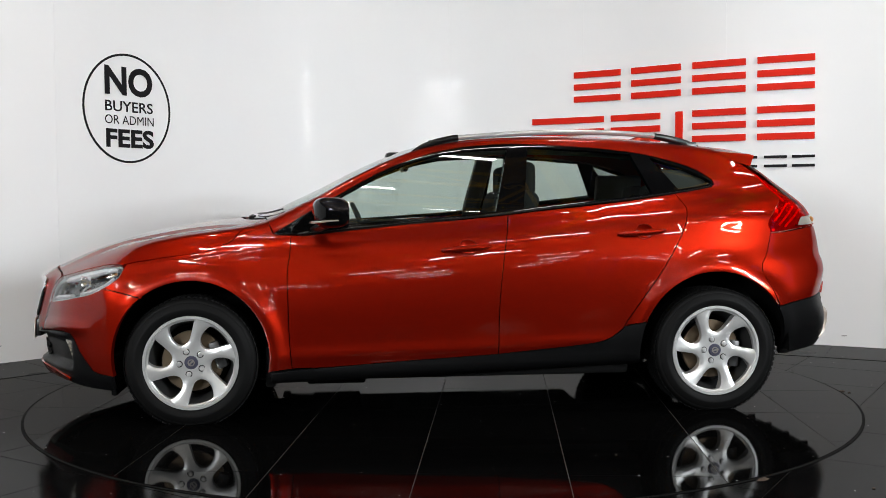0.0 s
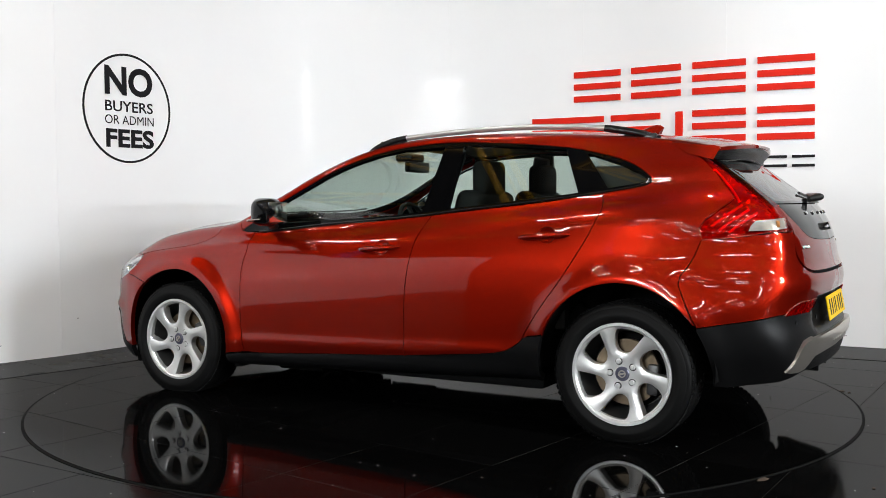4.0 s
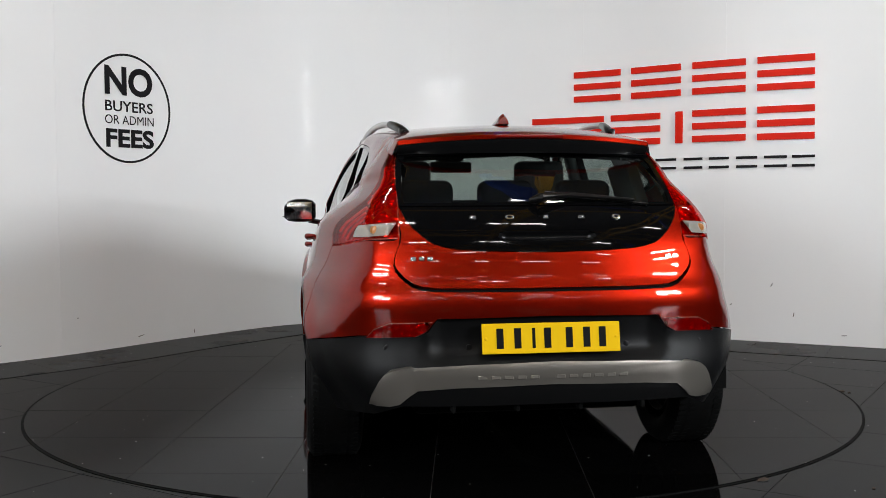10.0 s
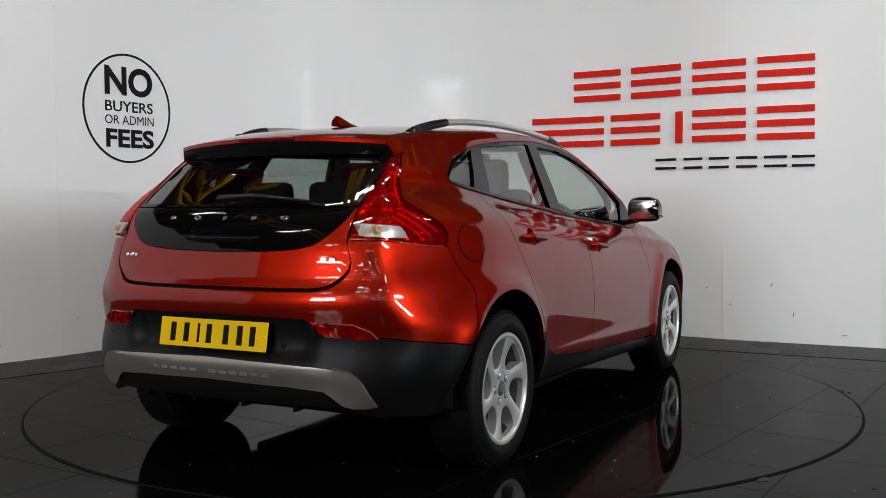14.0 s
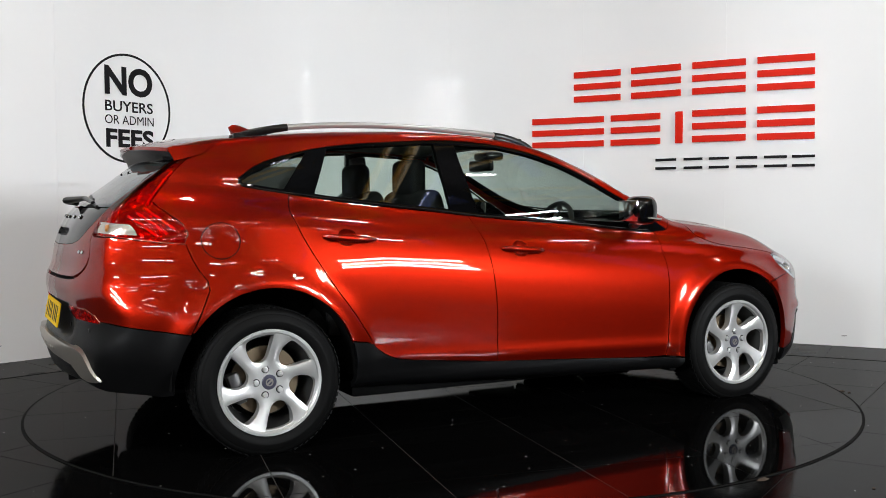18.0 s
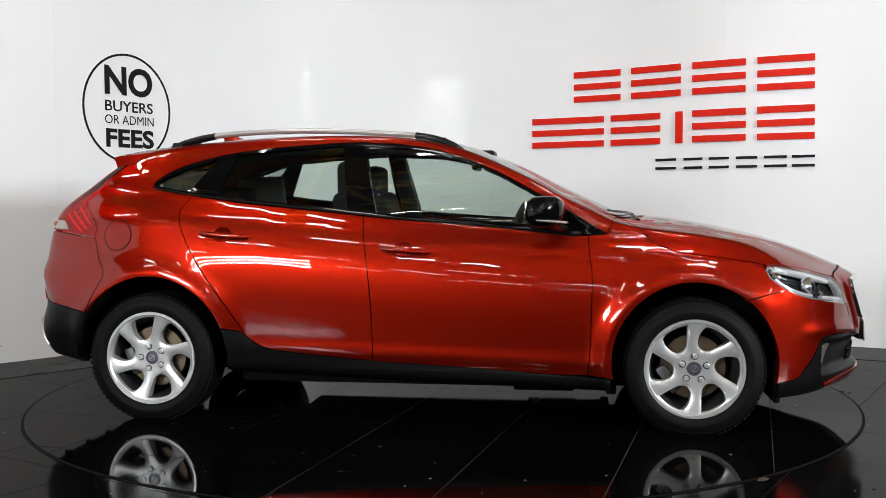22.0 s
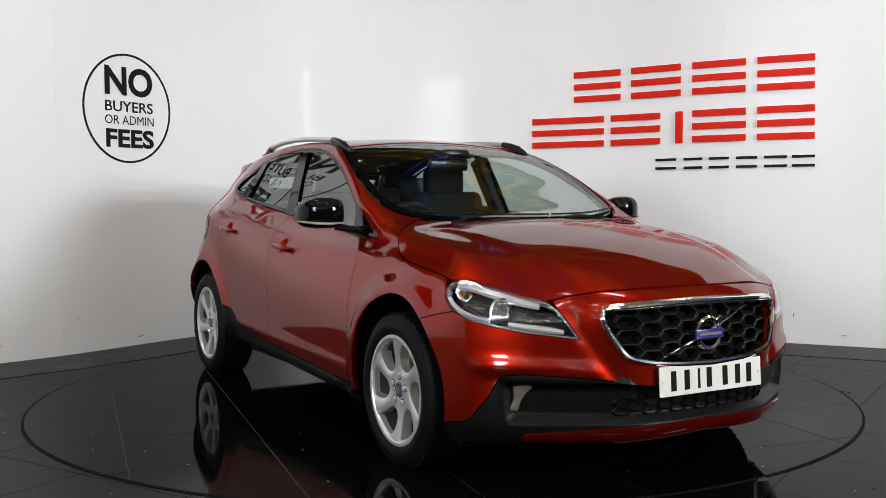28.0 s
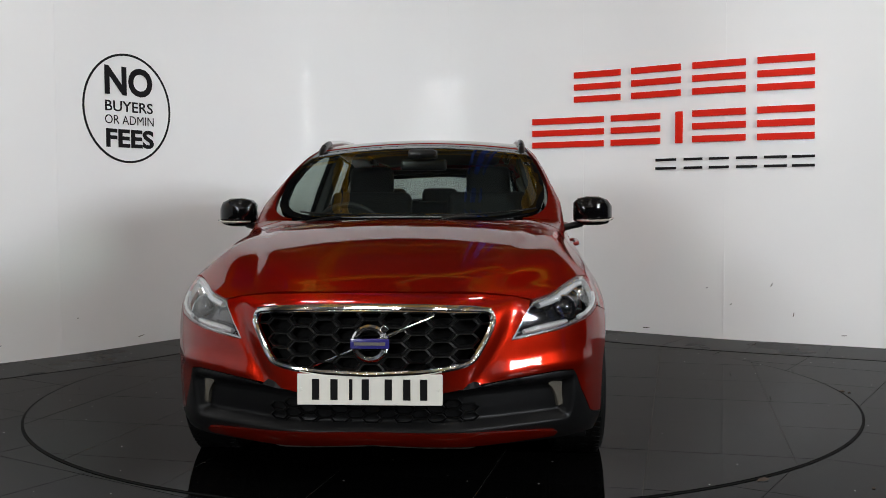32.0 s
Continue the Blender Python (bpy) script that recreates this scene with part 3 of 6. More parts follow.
TAPER_LOW = curve([2.3, 1.5, -1.25, -1.5, -1.7, -1.85, -2.0, -2.15], [0.0, 0.0, 0.0, 0.002, 0.028, 0.075, 0.15, 0.26])
WIDEN = curve([1.6, 1.2, 0.9, 0.5, 0.0, -0.5, -1.2, -1.6], [0.03, 0.045, 0.055, 0.04, 0.008, 0.0, 0.01, 0.02])
PILLAR = curve([1.6, 1.1, 0.9, 0.5, 0.1, -0.2, -0.5, -1.2], [0.0, 0.018, 0.050, 0.052, 0.042, 0.022, 0.010, 0.0])
SHOULDER = curve([2.0, 1.6, 1.39, 1.25, 1.0, 0.85, 0.6, 0.0], [0.75, 0.792, 0.812, 0.828, 0.852, 0.865, 0.880, 0.91])
TUCK = curve([0.50, 0.60, 0.70, 0.76, 0.85, 0.93, 1.0, 1.05, 1.10, 1.16, 1.22, 1.26, 1.30, 1.34, 1.40], [-0.014, -0.016, -0.008, -0.012, -0.003, -0.004, -0.010, 0.006, 0.020, 0.022, 0.026, 0.040, 0.054, 0.068, 0.085])
NOSE = curve([0.0, 0.14, 0.26, 0.34, 0.42, 0.51, 0.61, 0.69, 0.78, 0.83, 0.868, 0.892, 0.905], [0.0, 0.004, 0.018, 0.042, 0.085, 0.14, 0.20, 0.26, 0.362, 0.445, 0.535, 0.63, 0.74])
NOSE_Z = curve([0.1, 0.18, 0.22, 0.30, 0.40, 0.50, 0.60, 0.66, 0.70, 0.735, 0.78], [2.03, 2.15, 2.19, 2.215, 2.225, 2.228, 2.222, 2.212, 2.192, 2.15, 2.06])
TAIL = curve([0.0, 0.26, 0.53, 0.62, 0.70, 0.78, 0.85], [0.0, 0.012, 0.058, 0.09, 0.135, 0.21, 0.32])
TAIL_Z = curve([0.15, 0.25, 0.33, 0.40, 0.48, 0.56, 0.65, 0.71, 0.75, 0.79, 0.85, 0.93, 1.0, 1.06, 1.10, 1.20, 1.28, 1.36],
               [1.88, 2.02, 2.10, 2.12, 2.12, 2.098, 2.112, 2.120, 2.112, 2.094, 2.082, 2.062, 2.03, 1.985, 1.935, 1.80, 1.69, 1.57])
RIDGE = curve([2.3, 2.15, 2.04, 1.87, 1.71, 1.55, 1.39, 1.2, 1.1, 1.0, 0.85, 0.70, 0.55, 0.40, 0.25, 0.10, -0.05, -0.3, -0.6, -0.9, -1.2, -1.45, -1.65],
              [0.685, 0.748, 0.792, 0.852, 0.902, 0.939, 0.970, 0.997, 1.012, 1.036, 1.104, 1.174, 1.251, 1.320, 1.378, 1.418, 1.441, 1.458, 1.462, 1.453, 1.433, 1.408, 1.380])
CROWN = curve([2.3, 1.4, 1.1, 0.9, 0.5, 0.1, -0.4, -1.6], [0.10, 0.09, 0.10, 0.11, 0.10, 0.10, 0.11, 0.15])


def body(p):
    """Negative inside the car's skin, positive outside."""
    x, a, z = p[..., 0], np.abs(p[..., 1]), p[..., 2]
    up = np.clip((z - 0.55) / 0.4, 0, 1)
    up = up * up * (3 - 2 * up)
    width = FLANK(z - BELT(x)) - up * TAPER_UP(x) - (1 - up) * TAPER_LOW(x)
    for axle in (AXLE, -AXLE):
        r = np.hypot(x - axle, z - HUB_Z)
        width = width + 0.028 * np.exp(-((r - 0.40) / 0.06) ** 2)
    low = z - (0.395 - 0.03 * x)
    doors = np.clip((x + 1.0) / 0.3, 0, 1) * np.clip((1.0 - x) / 0.2, 0, 1)
    width = width + 0.008 * doors * np.exp(-((low + 0.05) / 0.036) ** 2)
    width = width + WIDEN(x) * np.clip((z - BELT(x) + 0.12) / 0.14, 0, 1)
    width = width + PILLAR(x) * np.clip((z - BELT(x) + 0.02) / 0.16, 0, 1)
    width = width - TUCK(z) * np.clip((-0.75 - x) / 0.65, 0, 1)
    rise = np.sqrt((z - SHOULDER(x)) ** 2 + 0.007 ** 2) - 0.007
    width = width + 0.021 * np.exp(-rise / 0.035) * np.clip((x - 0.25) / 0.85, 0, 1) * np.clip((1.74 - x) / 0.3, 0, 1)
    side = a - width
    top = (z - RIDGE(x) + CROWN(x) * a * a) / np.sqrt(1 + ((RIDGE(x + 0.01) - RIDGE(x - 0.01)) / 0.02) ** 2)
    nose = (x - NOSE_Z(z) + NOSE(a)) / np.sqrt(1 + ((NOSE(a + 0.01) - NOSE(a - 0.01)) / 0.02) ** 2)
    tail = (-x - TAIL_Z(z) + TAIL(a)) / np.sqrt(1 + ((TAIL(a + 0.01) - TAIL(a - 0.01)) / 0.02) ** 2 + ((TAIL_Z(z + 0.01) - TAIL_Z(z - 0.01)) / 0.02) ** 2)
    k = 0.05 + 0.045 * np.clip((x - 0.7) / 0.5, 0, 1)
    return smax(smax(side, top, k), smax(smax(nose, top, 0.03), smax(tail, side, 0.028), 0.02), 0.03)


def march(origin, way, near, far):
    """Where rays from outside meet the skin."""
    lo, hi = np.full(len(origin), float(near)), np.full(len(origin), float(far))
    for _ in range(34):
        mid = (lo + hi) / 2
        out = body(origin + way * mid[:, None]) > 0
        lo, hi = np.where(out, mid, lo), np.where(out, hi, mid)
    return origin + way * lo[:, None]


def skin(kind, uv):
    """Points of the skin over a plane: side (x, z), top (x, y), rear or front (y, z), nose or tail (angle, z) round a pillar, arch (x, angle) round the length."""
    uv = np.array(uv, float).reshape(-1, 2)
    u, v, o, e = uv[:, 0], uv[:, 1], np.zeros(len(uv)), np.ones(len(uv))
    if kind == "side":
        return march(np.c_[u, 1.4 * e, v], np.c_[o, -e, o], 0, 1.4)
    if kind == "top":
        return march(np.c_[u, v, 1.8 * e], np.c_[o, o, -e], 0, 1.2)
    if kind == "rear":
        return march(np.c_[-2.6 * e, u, v], np.c_[e, o, o], 0, 1.6)
    if kind == "front":
        return march(np.c_[2.7 * e, u, v], np.c_[-e, o, o], 0, 1.6)
    if kind in ("nose", "tail"):
        s, c = (1, 1.15) if kind == "nose" else (-1, -1.15)
        d = np.c_[s * np.cos(u), np.sin(u), o]
        return march(np.c_[c * e, o, v] + d * 2, -d, 0, 2)
    d = np.c_[o, np.cos(v), np.sin(v)]
    return march(np.c_[u, o, 0.9 * e] + d * 1.5, -d, 0, 1.5)


def flat(kind, p):
    """The plane's coordinates of skin points."""
    p = np.asarray(p, float).reshape(-1, 3)
    x, y, z = p.T
    return np.c_[{"side": (x, z), "top": (x, y), "rear": (y, z), "front": (y, z), "nose": (np.arctan2(y, x - 1.15), z),
                  "tail": (np.arctan2(y, -1.15 - x), z), "arch": (x, np.arctan2(z - 0.9, y))}[kind]]


def normal_at(p):
    h = 0.004
    g = np.stack([body(p + np.eye(3)[i] * h) - body(p - np.eye(3)[i] * h) for i in range(3)], -1)
    return g / np.maximum(np.linalg.norm(g, axis=1), 1e-9)[:, None]


def inside(pts, loops):
    """Which points lie in the loops, by the odd rule."""
    odd = np.zeros(len(pts), bool)
    for loop in loops:
        a, b = loop, np.roll(loop, -1, 0)
        for (x0, y0), (x1, y1) in zip(a, b):
            if y0 != y1:
                odd ^= ((y0 > pts[:, 1]) != (y1 > pts[:, 1])) & (pts[:, 0] < (x1 - x0) * (pts[:, 1] - y0) / (y1 - y0) + x0)
    return odd


def dense(loop, step):
    out = []
    for a, b in zip(loop, np.roll(loop, -1, 0)):
        n = max(1, int(math.ceil(np.linalg.norm(b - a) / step)))
        out += [a + (b - a) * i / n for i in range(n)]
    return np.array(out)


def rounded(pts, times=2):
    """Cuts an open line's corners."""
    pts = np.array(pts, float)
    for _ in range(times):
        q = np.repeat(pts, 2, 0)[1:-1]
        mid = np.empty_like(q)
        mid[0::2], mid[1::2] = q[0::2] * 0.75 + q[1::2] * 0.25, q[0::2] * 0.25 + q[1::2] * 0.75
        pts = np.vstack([pts[:1], mid, pts[-1:]])
    return pts


def shrink(loop, gap):
    a, b = np.roll(loop, 1, 0), np.roll(loop, -1, 0)
    d = b - a
    n = np.c_[-d[:, 1], d[:, 0]] / np.maximum(np.linalg.norm(d, axis=1), 1e-9)[:, None]
    area2 = np.sum(loop[:, 0] * b[:, 1] - b[:, 0] * loop[:, 1])
    return loop + n * gap * (1 if area2 > 0 else -1)


def panel(name, kind, outline, mat, parent, holes=(), lift=0.0, depth=0.025, step=0.03, gap=0.0021, sides=1, label="", bulge=None, fair=False):
    """A piece of the skin inside an outline of skin points; sides=2 makes its mirror image too, fair a smooth pane."""
    loops = [shrink(dense(flat(kind, outline), 0.02), gap)] + [shrink(dense(flat(kind, h), 0.02), -gap) for h in holes]
    lo, hi = loops[0].min(0), loops[0].max(0)
    gu, gv = np.meshgrid(np.arange(lo[0] + step / 2, hi[0], step), np.arange(lo[1] + step / 2, hi[1], step))
    gu = gu + (np.arange(gu.shape[0]) % 2)[:, None] * step / 2
    grid = np.c_[gu.ravel(), gv.ravel()]
    grid = grid[inside(grid, loops)]
    rim = np.vstack(loops)
    if len(grid):
        grid = grid[np.array([np.min(np.sum((rim - g) ** 2, 1)) for g in grid]) > (0.4 * step) ** 2]
    pts, edges, start = np.vstack([rim, grid]), [], 0
    for loop in loops:
        edges += [(start + i, start + (i + 1) % len(loop)) for i in range(len(loop))]
        start += len(loop)
    from_cdt = geometry.delaunay_2d_cdt([Vector(p) for p in pts], edges, [], 0, 1e-6)
    uv = np.array([tuple(v) for v in from_cdt[0]])
    tris = np.array([f for f in from_cdt[2] if len(f) == 3])
    tris = tris[inside(uv[tris].mean(1), loops)]
    p = skin(kind, uv)
    n = normal_at(p)
    if fair:
        x, z = p[:, 0] - p[:, 0].mean(), p[:, 2] - p[:, 2].mean()
        c = np.linalg.lstsq(np.c_[np.ones_like(x), x, z, x * x, x * z, z * z], p[:, 1], rcond=None)[0]
        p[:, 1] = c[0] + c[1] * x + c[2] * z + c[3] * x * x + c[4] * x * z + c[5] * z * z
        n = np.c_[-(c[1] + 2 * c[3] * x + c[4] * z), np.ones_like(x), -(c[2] + c[4] * x + 2 * c[5] * z)]
        n = n / np.linalg.norm(n, axis=1)[:, None]
    p = p + n * (lift + (bulge(p)[:, None] if bulge is not None else 0.0))
    fn = np.cross(p[tris[:, 1]] - p[tris[:, 0]], p[tris[:, 2]] - p[tris[:, 0]])
    flip = np.sum(fn * n[tris].mean(1), 1) < 0
    tris[flip] = tris[flip][:, ::-1]
    if bulge is not None:
        acc = np.zeros_like(p)
        fn[flip] *= -1
        for k in range(3):
            np.add.at(acc, tris[:, k], fn)
        n = acc / np.maximum(np.linalg.norm(acc, axis=1), 1e-9)[:, None]
    count = {}
    for t in tris:
        for i in range(3):
            a, b = int(t[i]), int(t[(i + 1) % 3])
            count[(a, b)] = 1
    border = [(a, b) for a, b in count if (b, a) not in count]
    low, verts, faces, normals = {}, list(p), [tuple(t) for t in tris], [n[i] for t in tris for i in t]
    for a, b in border:
        for i in (a, b):
            if i not in low:
                low[i] = len(verts)
                verts.append(p[i] - n[i] * depth)
        w = np.cross(p[b] - p[a], -n[a])
        w = -w / max(np.linalg.norm(w), 1e-9)
        faces.append((b, a, low[a], low[b]))
        normals += [w] * 4
    made = [mesh_object(name, verts, faces, mat, parent, label, True, normals)]
    if sides == 2:
        f = np.array([1, -1, 1])
        flipped = []
        k = 0
        for face in faces:
            flipped += [v * f for v in normals[k:k + len(face)][::-1]]
            k += len(face)
        made.append(mesh_object(name, [v * f for v in verts], [q[::-1] for q in faces], mat, parent, label, True, flipped))
    return made


def line(kind, *pts, smooth=0):
    """Skin points under a line drawn in one plane."""
    return skin(kind, rounded(pts, smooth) if smooth else pts)


def arch_line(axle, a0, a1, r, n=24):
    """A wheel arch's edge, angles from the front over the top."""
    return skin("side", [(axle + r * math.cos(radians(a0 + (a1 - a0) * i / n)), HUB_Z + r * math.sin(radians(a0 + (a1 - a0) * i / n))) for i in range(n + 1)])


def joined(*lines):
    return np.vstack(lines)


def mirrored(p):
    return p[::-1] * np.array([1, -1, 1])


def both(half):
    """A loop from a line that starts and ends on the middle of the car."""
    return joined(half, mirrored(half))


# seams of the skin, on the car's left
HOOD_NOSE = line("top", (2.106, 0.0), (2.100, 0.226), (2.064, 0.39), (2.014, 0.516), (2.000, 0.568), smooth=1)
HOOD_LAMP = line("top", (1.992, 0.588), (1.962, 0.620), (1.906, 0.668), (1.850, 0.695), (1.80, 0.722), (1.73, 0.757), (1.658, 0.800), smooth=1)
HOOD_SIDE = line("top", (1.635, 0.803), (1.50, 0.806), (1.386, 0.806), (1.262, 0.800), (1.160, 0.772), (1.085, 0.735), (1.030, 0.660), (0.992, 0.595), smooth=2)
HOOD_BACK = line("top", (0.995, 0.574), (1.040, 0.49), (1.090, 0.40), (1.135, 0.2), (1.145, 0.0), smooth=1)
SCREEN_SIDE = line("top", (0.965, 0.535), (0.920, 0.595), (0.846, 0.645), (0.730, 0.668), (0.574, 0.666), (0.415, 0.639), (0.255, 0.600), (0.165, 0.575), smooth=1)
SCREEN_TOP = line("top", (0.155, 0.565), (0.135, 0.4), (0.115, 0.2), (0.11, 0.0), smooth=1)
SCREEN_BASE = line("top", (1.085, 0.0), (1.078, 0.2), (1.050, 0.36), (1.015, 0.45), (0.978, 0.515), smooth=1)
DITCH = line("top", (0.13, 0.566), (0.0, 0.552), (-0.4, 0.535), (-0.8, 0.515), (-1.2, 0.478), (-1.42, 0.455))
ROOF_END = line("top", (-1.43, 0.45), (-1.47, 0.3), (-1.49, 0.0), smooth=1)
DLO_TOP = line("side", (0.925, 0.926), (0.865, 0.960), (0.80, 1.000), (0.70, 1.062), (0.60, 1.118), (0.50, 1.174), (0.40, 1.228), (0.30, 1.273), (0.20, 1.308), (0.10, 1.338), (-0.047, 1.367), (-0.256, 1.384), (-0.432, 1.382), (-0.639, 1.369),
               (-0.816, 1.356), (-0.992, 1.336), (-1.138, 1.303), (-1.239, 1.275), (-1.323, 1.237), (-1.385, 1.190), smooth=1)
DLO_FOOT = line("side", (-1.390, 1.166), (-1.372, 1.155), (-1.287, 1.139), (-1.167, 1.122), (-0.915, 1.088), (-0.624, 1.057), (-0.391, 1.033), (-0.269, 1.016), (-0.043, 0.997), (0.248, 0.975), (0.480, 0.953), (0.770, 0.922), (0.90, 0.918), smooth=1)
DOOR_NOSE = line("side", (0.838, 0.917), (0.842, 0.826), (0.857, 0.743), (0.853, 0.604), (0.848, 0.404), (0.836, 0.262), smooth=1)
PILLAR_GAP = line("side", (-0.269, 1.012), (-0.226, 0.824), (-0.199, 0.60), (-0.194, 0.372), (-0.193, 0.312), smooth=1)
DOOR_TAIL = line("side", (-1.167, 1.118), (-1.195, 1.058), (-1.196, 1.029), (-1.161, 0.931), (-1.098, 0.819), (-1.025, 0.707), (-0.941, 0.595), (-0.862, 0.48), (-0.842, 0.445), smooth=1)
SILL_TOP = line("side", (0.94, 0.249), (0.67, 0.266), (0.245, 0.292), (-0.193, 0.314), (-0.462, 0.335), (-0.603, 0.348), (-0.717, 0.362), (-0.775, 0.385), (-0.83, 0.424), (-0.844, 0.447), (-0.955, 0.463), smooth=1)
BUMPER_SEAM = line("side", (1.738, 0.667), (1.64, 0.646), (1.552, 0.622))
TAIL_SEAM = line("side", (-1.652, 0.908), (-1.620, 0.812), (-1.565, 0.735), (-1.600, 0.66), (-1.655, 0.545), smooth=1)
LAMP_LOW = rounded(joined(line("side", (1.648, 0.757), (1.672, 0.716), (1.737, 0.668), (1.813, 0.635), (1.89, 0.619)), line("front", (0.69, 0.602), (0.60, 0.589), (0.508, 0.575))), 1)
LAMP_INNER = line("front", (0.572, 0.690), (0.555, 0.660), (0.540, 0.630), (0.524, 0.602), (0.510, 0.578))
TAIL_LAMP_OUT = line("side", (-1.575, 1.284), (-1.600, 1.268), (-1.668, 1.203), (-1.745, 1.113), (-1.762, 1.090), (-1.745, 1.070), (-1.710, 1.040), (-1.659, 0.992), (-1.640, 0.955), (-1.656, 0.911))
TAIL_LAMP_IN = line("rear", (0.549, 0.950), (0.549, 1.014), (0.545, 1.066), (0.541, 1.143), (0.535, 1.248), (0.52, 1.30))
GATE_LOW = line("rear", (0.0, 0.763), (0.405, 0.763), (0.49, 0.771), (0.543, 0.807), (0.571, 0.847), (0.565, 0.889), (0.540, 0.945), (0.549, 1.014), (0.545, 1.062), smooth=1)
BLACK_LOW = line("rear", (0.0, 0.894), (0.303, 0.901), (0.409, 0.918), (0.452, 0.942), (0.515, 1.003), (0.541, 1.062), smooth=1)
CLAD_REAR = joined(line("side", (-1.66, 0.535), (-1.80, 0.556)), line("rear", (0.70, 0.585), (0.49, 0.590), (0.452, 0.608), (0.420, 0.652), (0.0, 0.660)))


def cup(x, z):
    """The hollow behind a door handle."""
    return skin("side", [(x + 0.044 * math.cos(a), z + 0.037 * math.sin(a)) for a in np.linspace(0, 2 * math.pi, 28, endpoint=False)])


def cup_dish(car, x, z):
    panel("handle_cup", "side", cup(x, z), PAINT, car, sides=2, step=0.008, gap=-0.0005, depth=0.004, bulge=lambda p: -0.024 * np.clip(1 - ((p[:, 0] - x) / 0.046) ** 2 - ((p[:, 2] - z) / 0.039) ** 2, 0, 1) ** 0.7)


def front_arch(r=0.378):
    return arch_line(AXLE, 54, 192, r)


def rear_arch(r=0.392):
    return arch_line(-AXLE + 0.006, 146, 20, r)


def smooth_step(v):
    v = np.clip(v, 0, 1)
    return v * v * (3 - 2 * v)


def hood_relief(p):
    """A raised middle whose edges run in from the pillars to the grille."""
    x, a = p[:, 0], np.abs(p[:, 1])
    edge = np.interp(x, [1.1, 2.1], [0.60, 0.44])
    return 0.009 * smooth_step((edge - a) / 0.045 + 0.5) * smooth_step((2.10 - x) / 0.30) * smooth_step((x - 1.06) / 0.2)


def bumper_relief(p):
    """A valley from the lamp's inner tip down beside the grille and a ledge over the dark insert."""
    a, z = np.abs(p[:, 1]), p[:, 2]
    valley = a - np.interp(z, [0.42, 0.50, 0.60, 0.70], [0.385, 0.435, 0.495, 0.525])
    brow = z - np.interp(a, [0.25, 0.45, 0.70, 0.80], [0.41, 0.452, 0.475, 0.47])
    return (-0.013 * np.exp(-(valley / 0.035) ** 2) * smooth_step((0.72 - z) / 0.06) * smooth_step((z - 0.40) / 0.05)
            + 0.014 * np.exp(-(brow / 0.028) ** 2) * smooth_step((a - 0.40) / 0.1) * smooth_step((p[:, 0] - 1.78) / 0.12))


def insert_relief(p):
    """A raised rim round a hollow on each side of the dark insert."""
    a, z = np.abs(p[:, 1]), p[:, 2]
    inner = np.minimum(np.minimum((0.412 - z) / 0.02, (z - 0.262) / 0.02), (p[:, 0] - 1.915) / 0.025)
    top = np.interp(a, [0.0, 0.235, 0.352, 0.454, 0.60, 0.70], [0.388, 0.394, 0.414, 0.429, 0.443, 0.447])
    return 0.006 - 0.042 * smooth_step(inner) + 0.008 * np.exp(-((top - z - 0.012) / 0.012) ** 2)


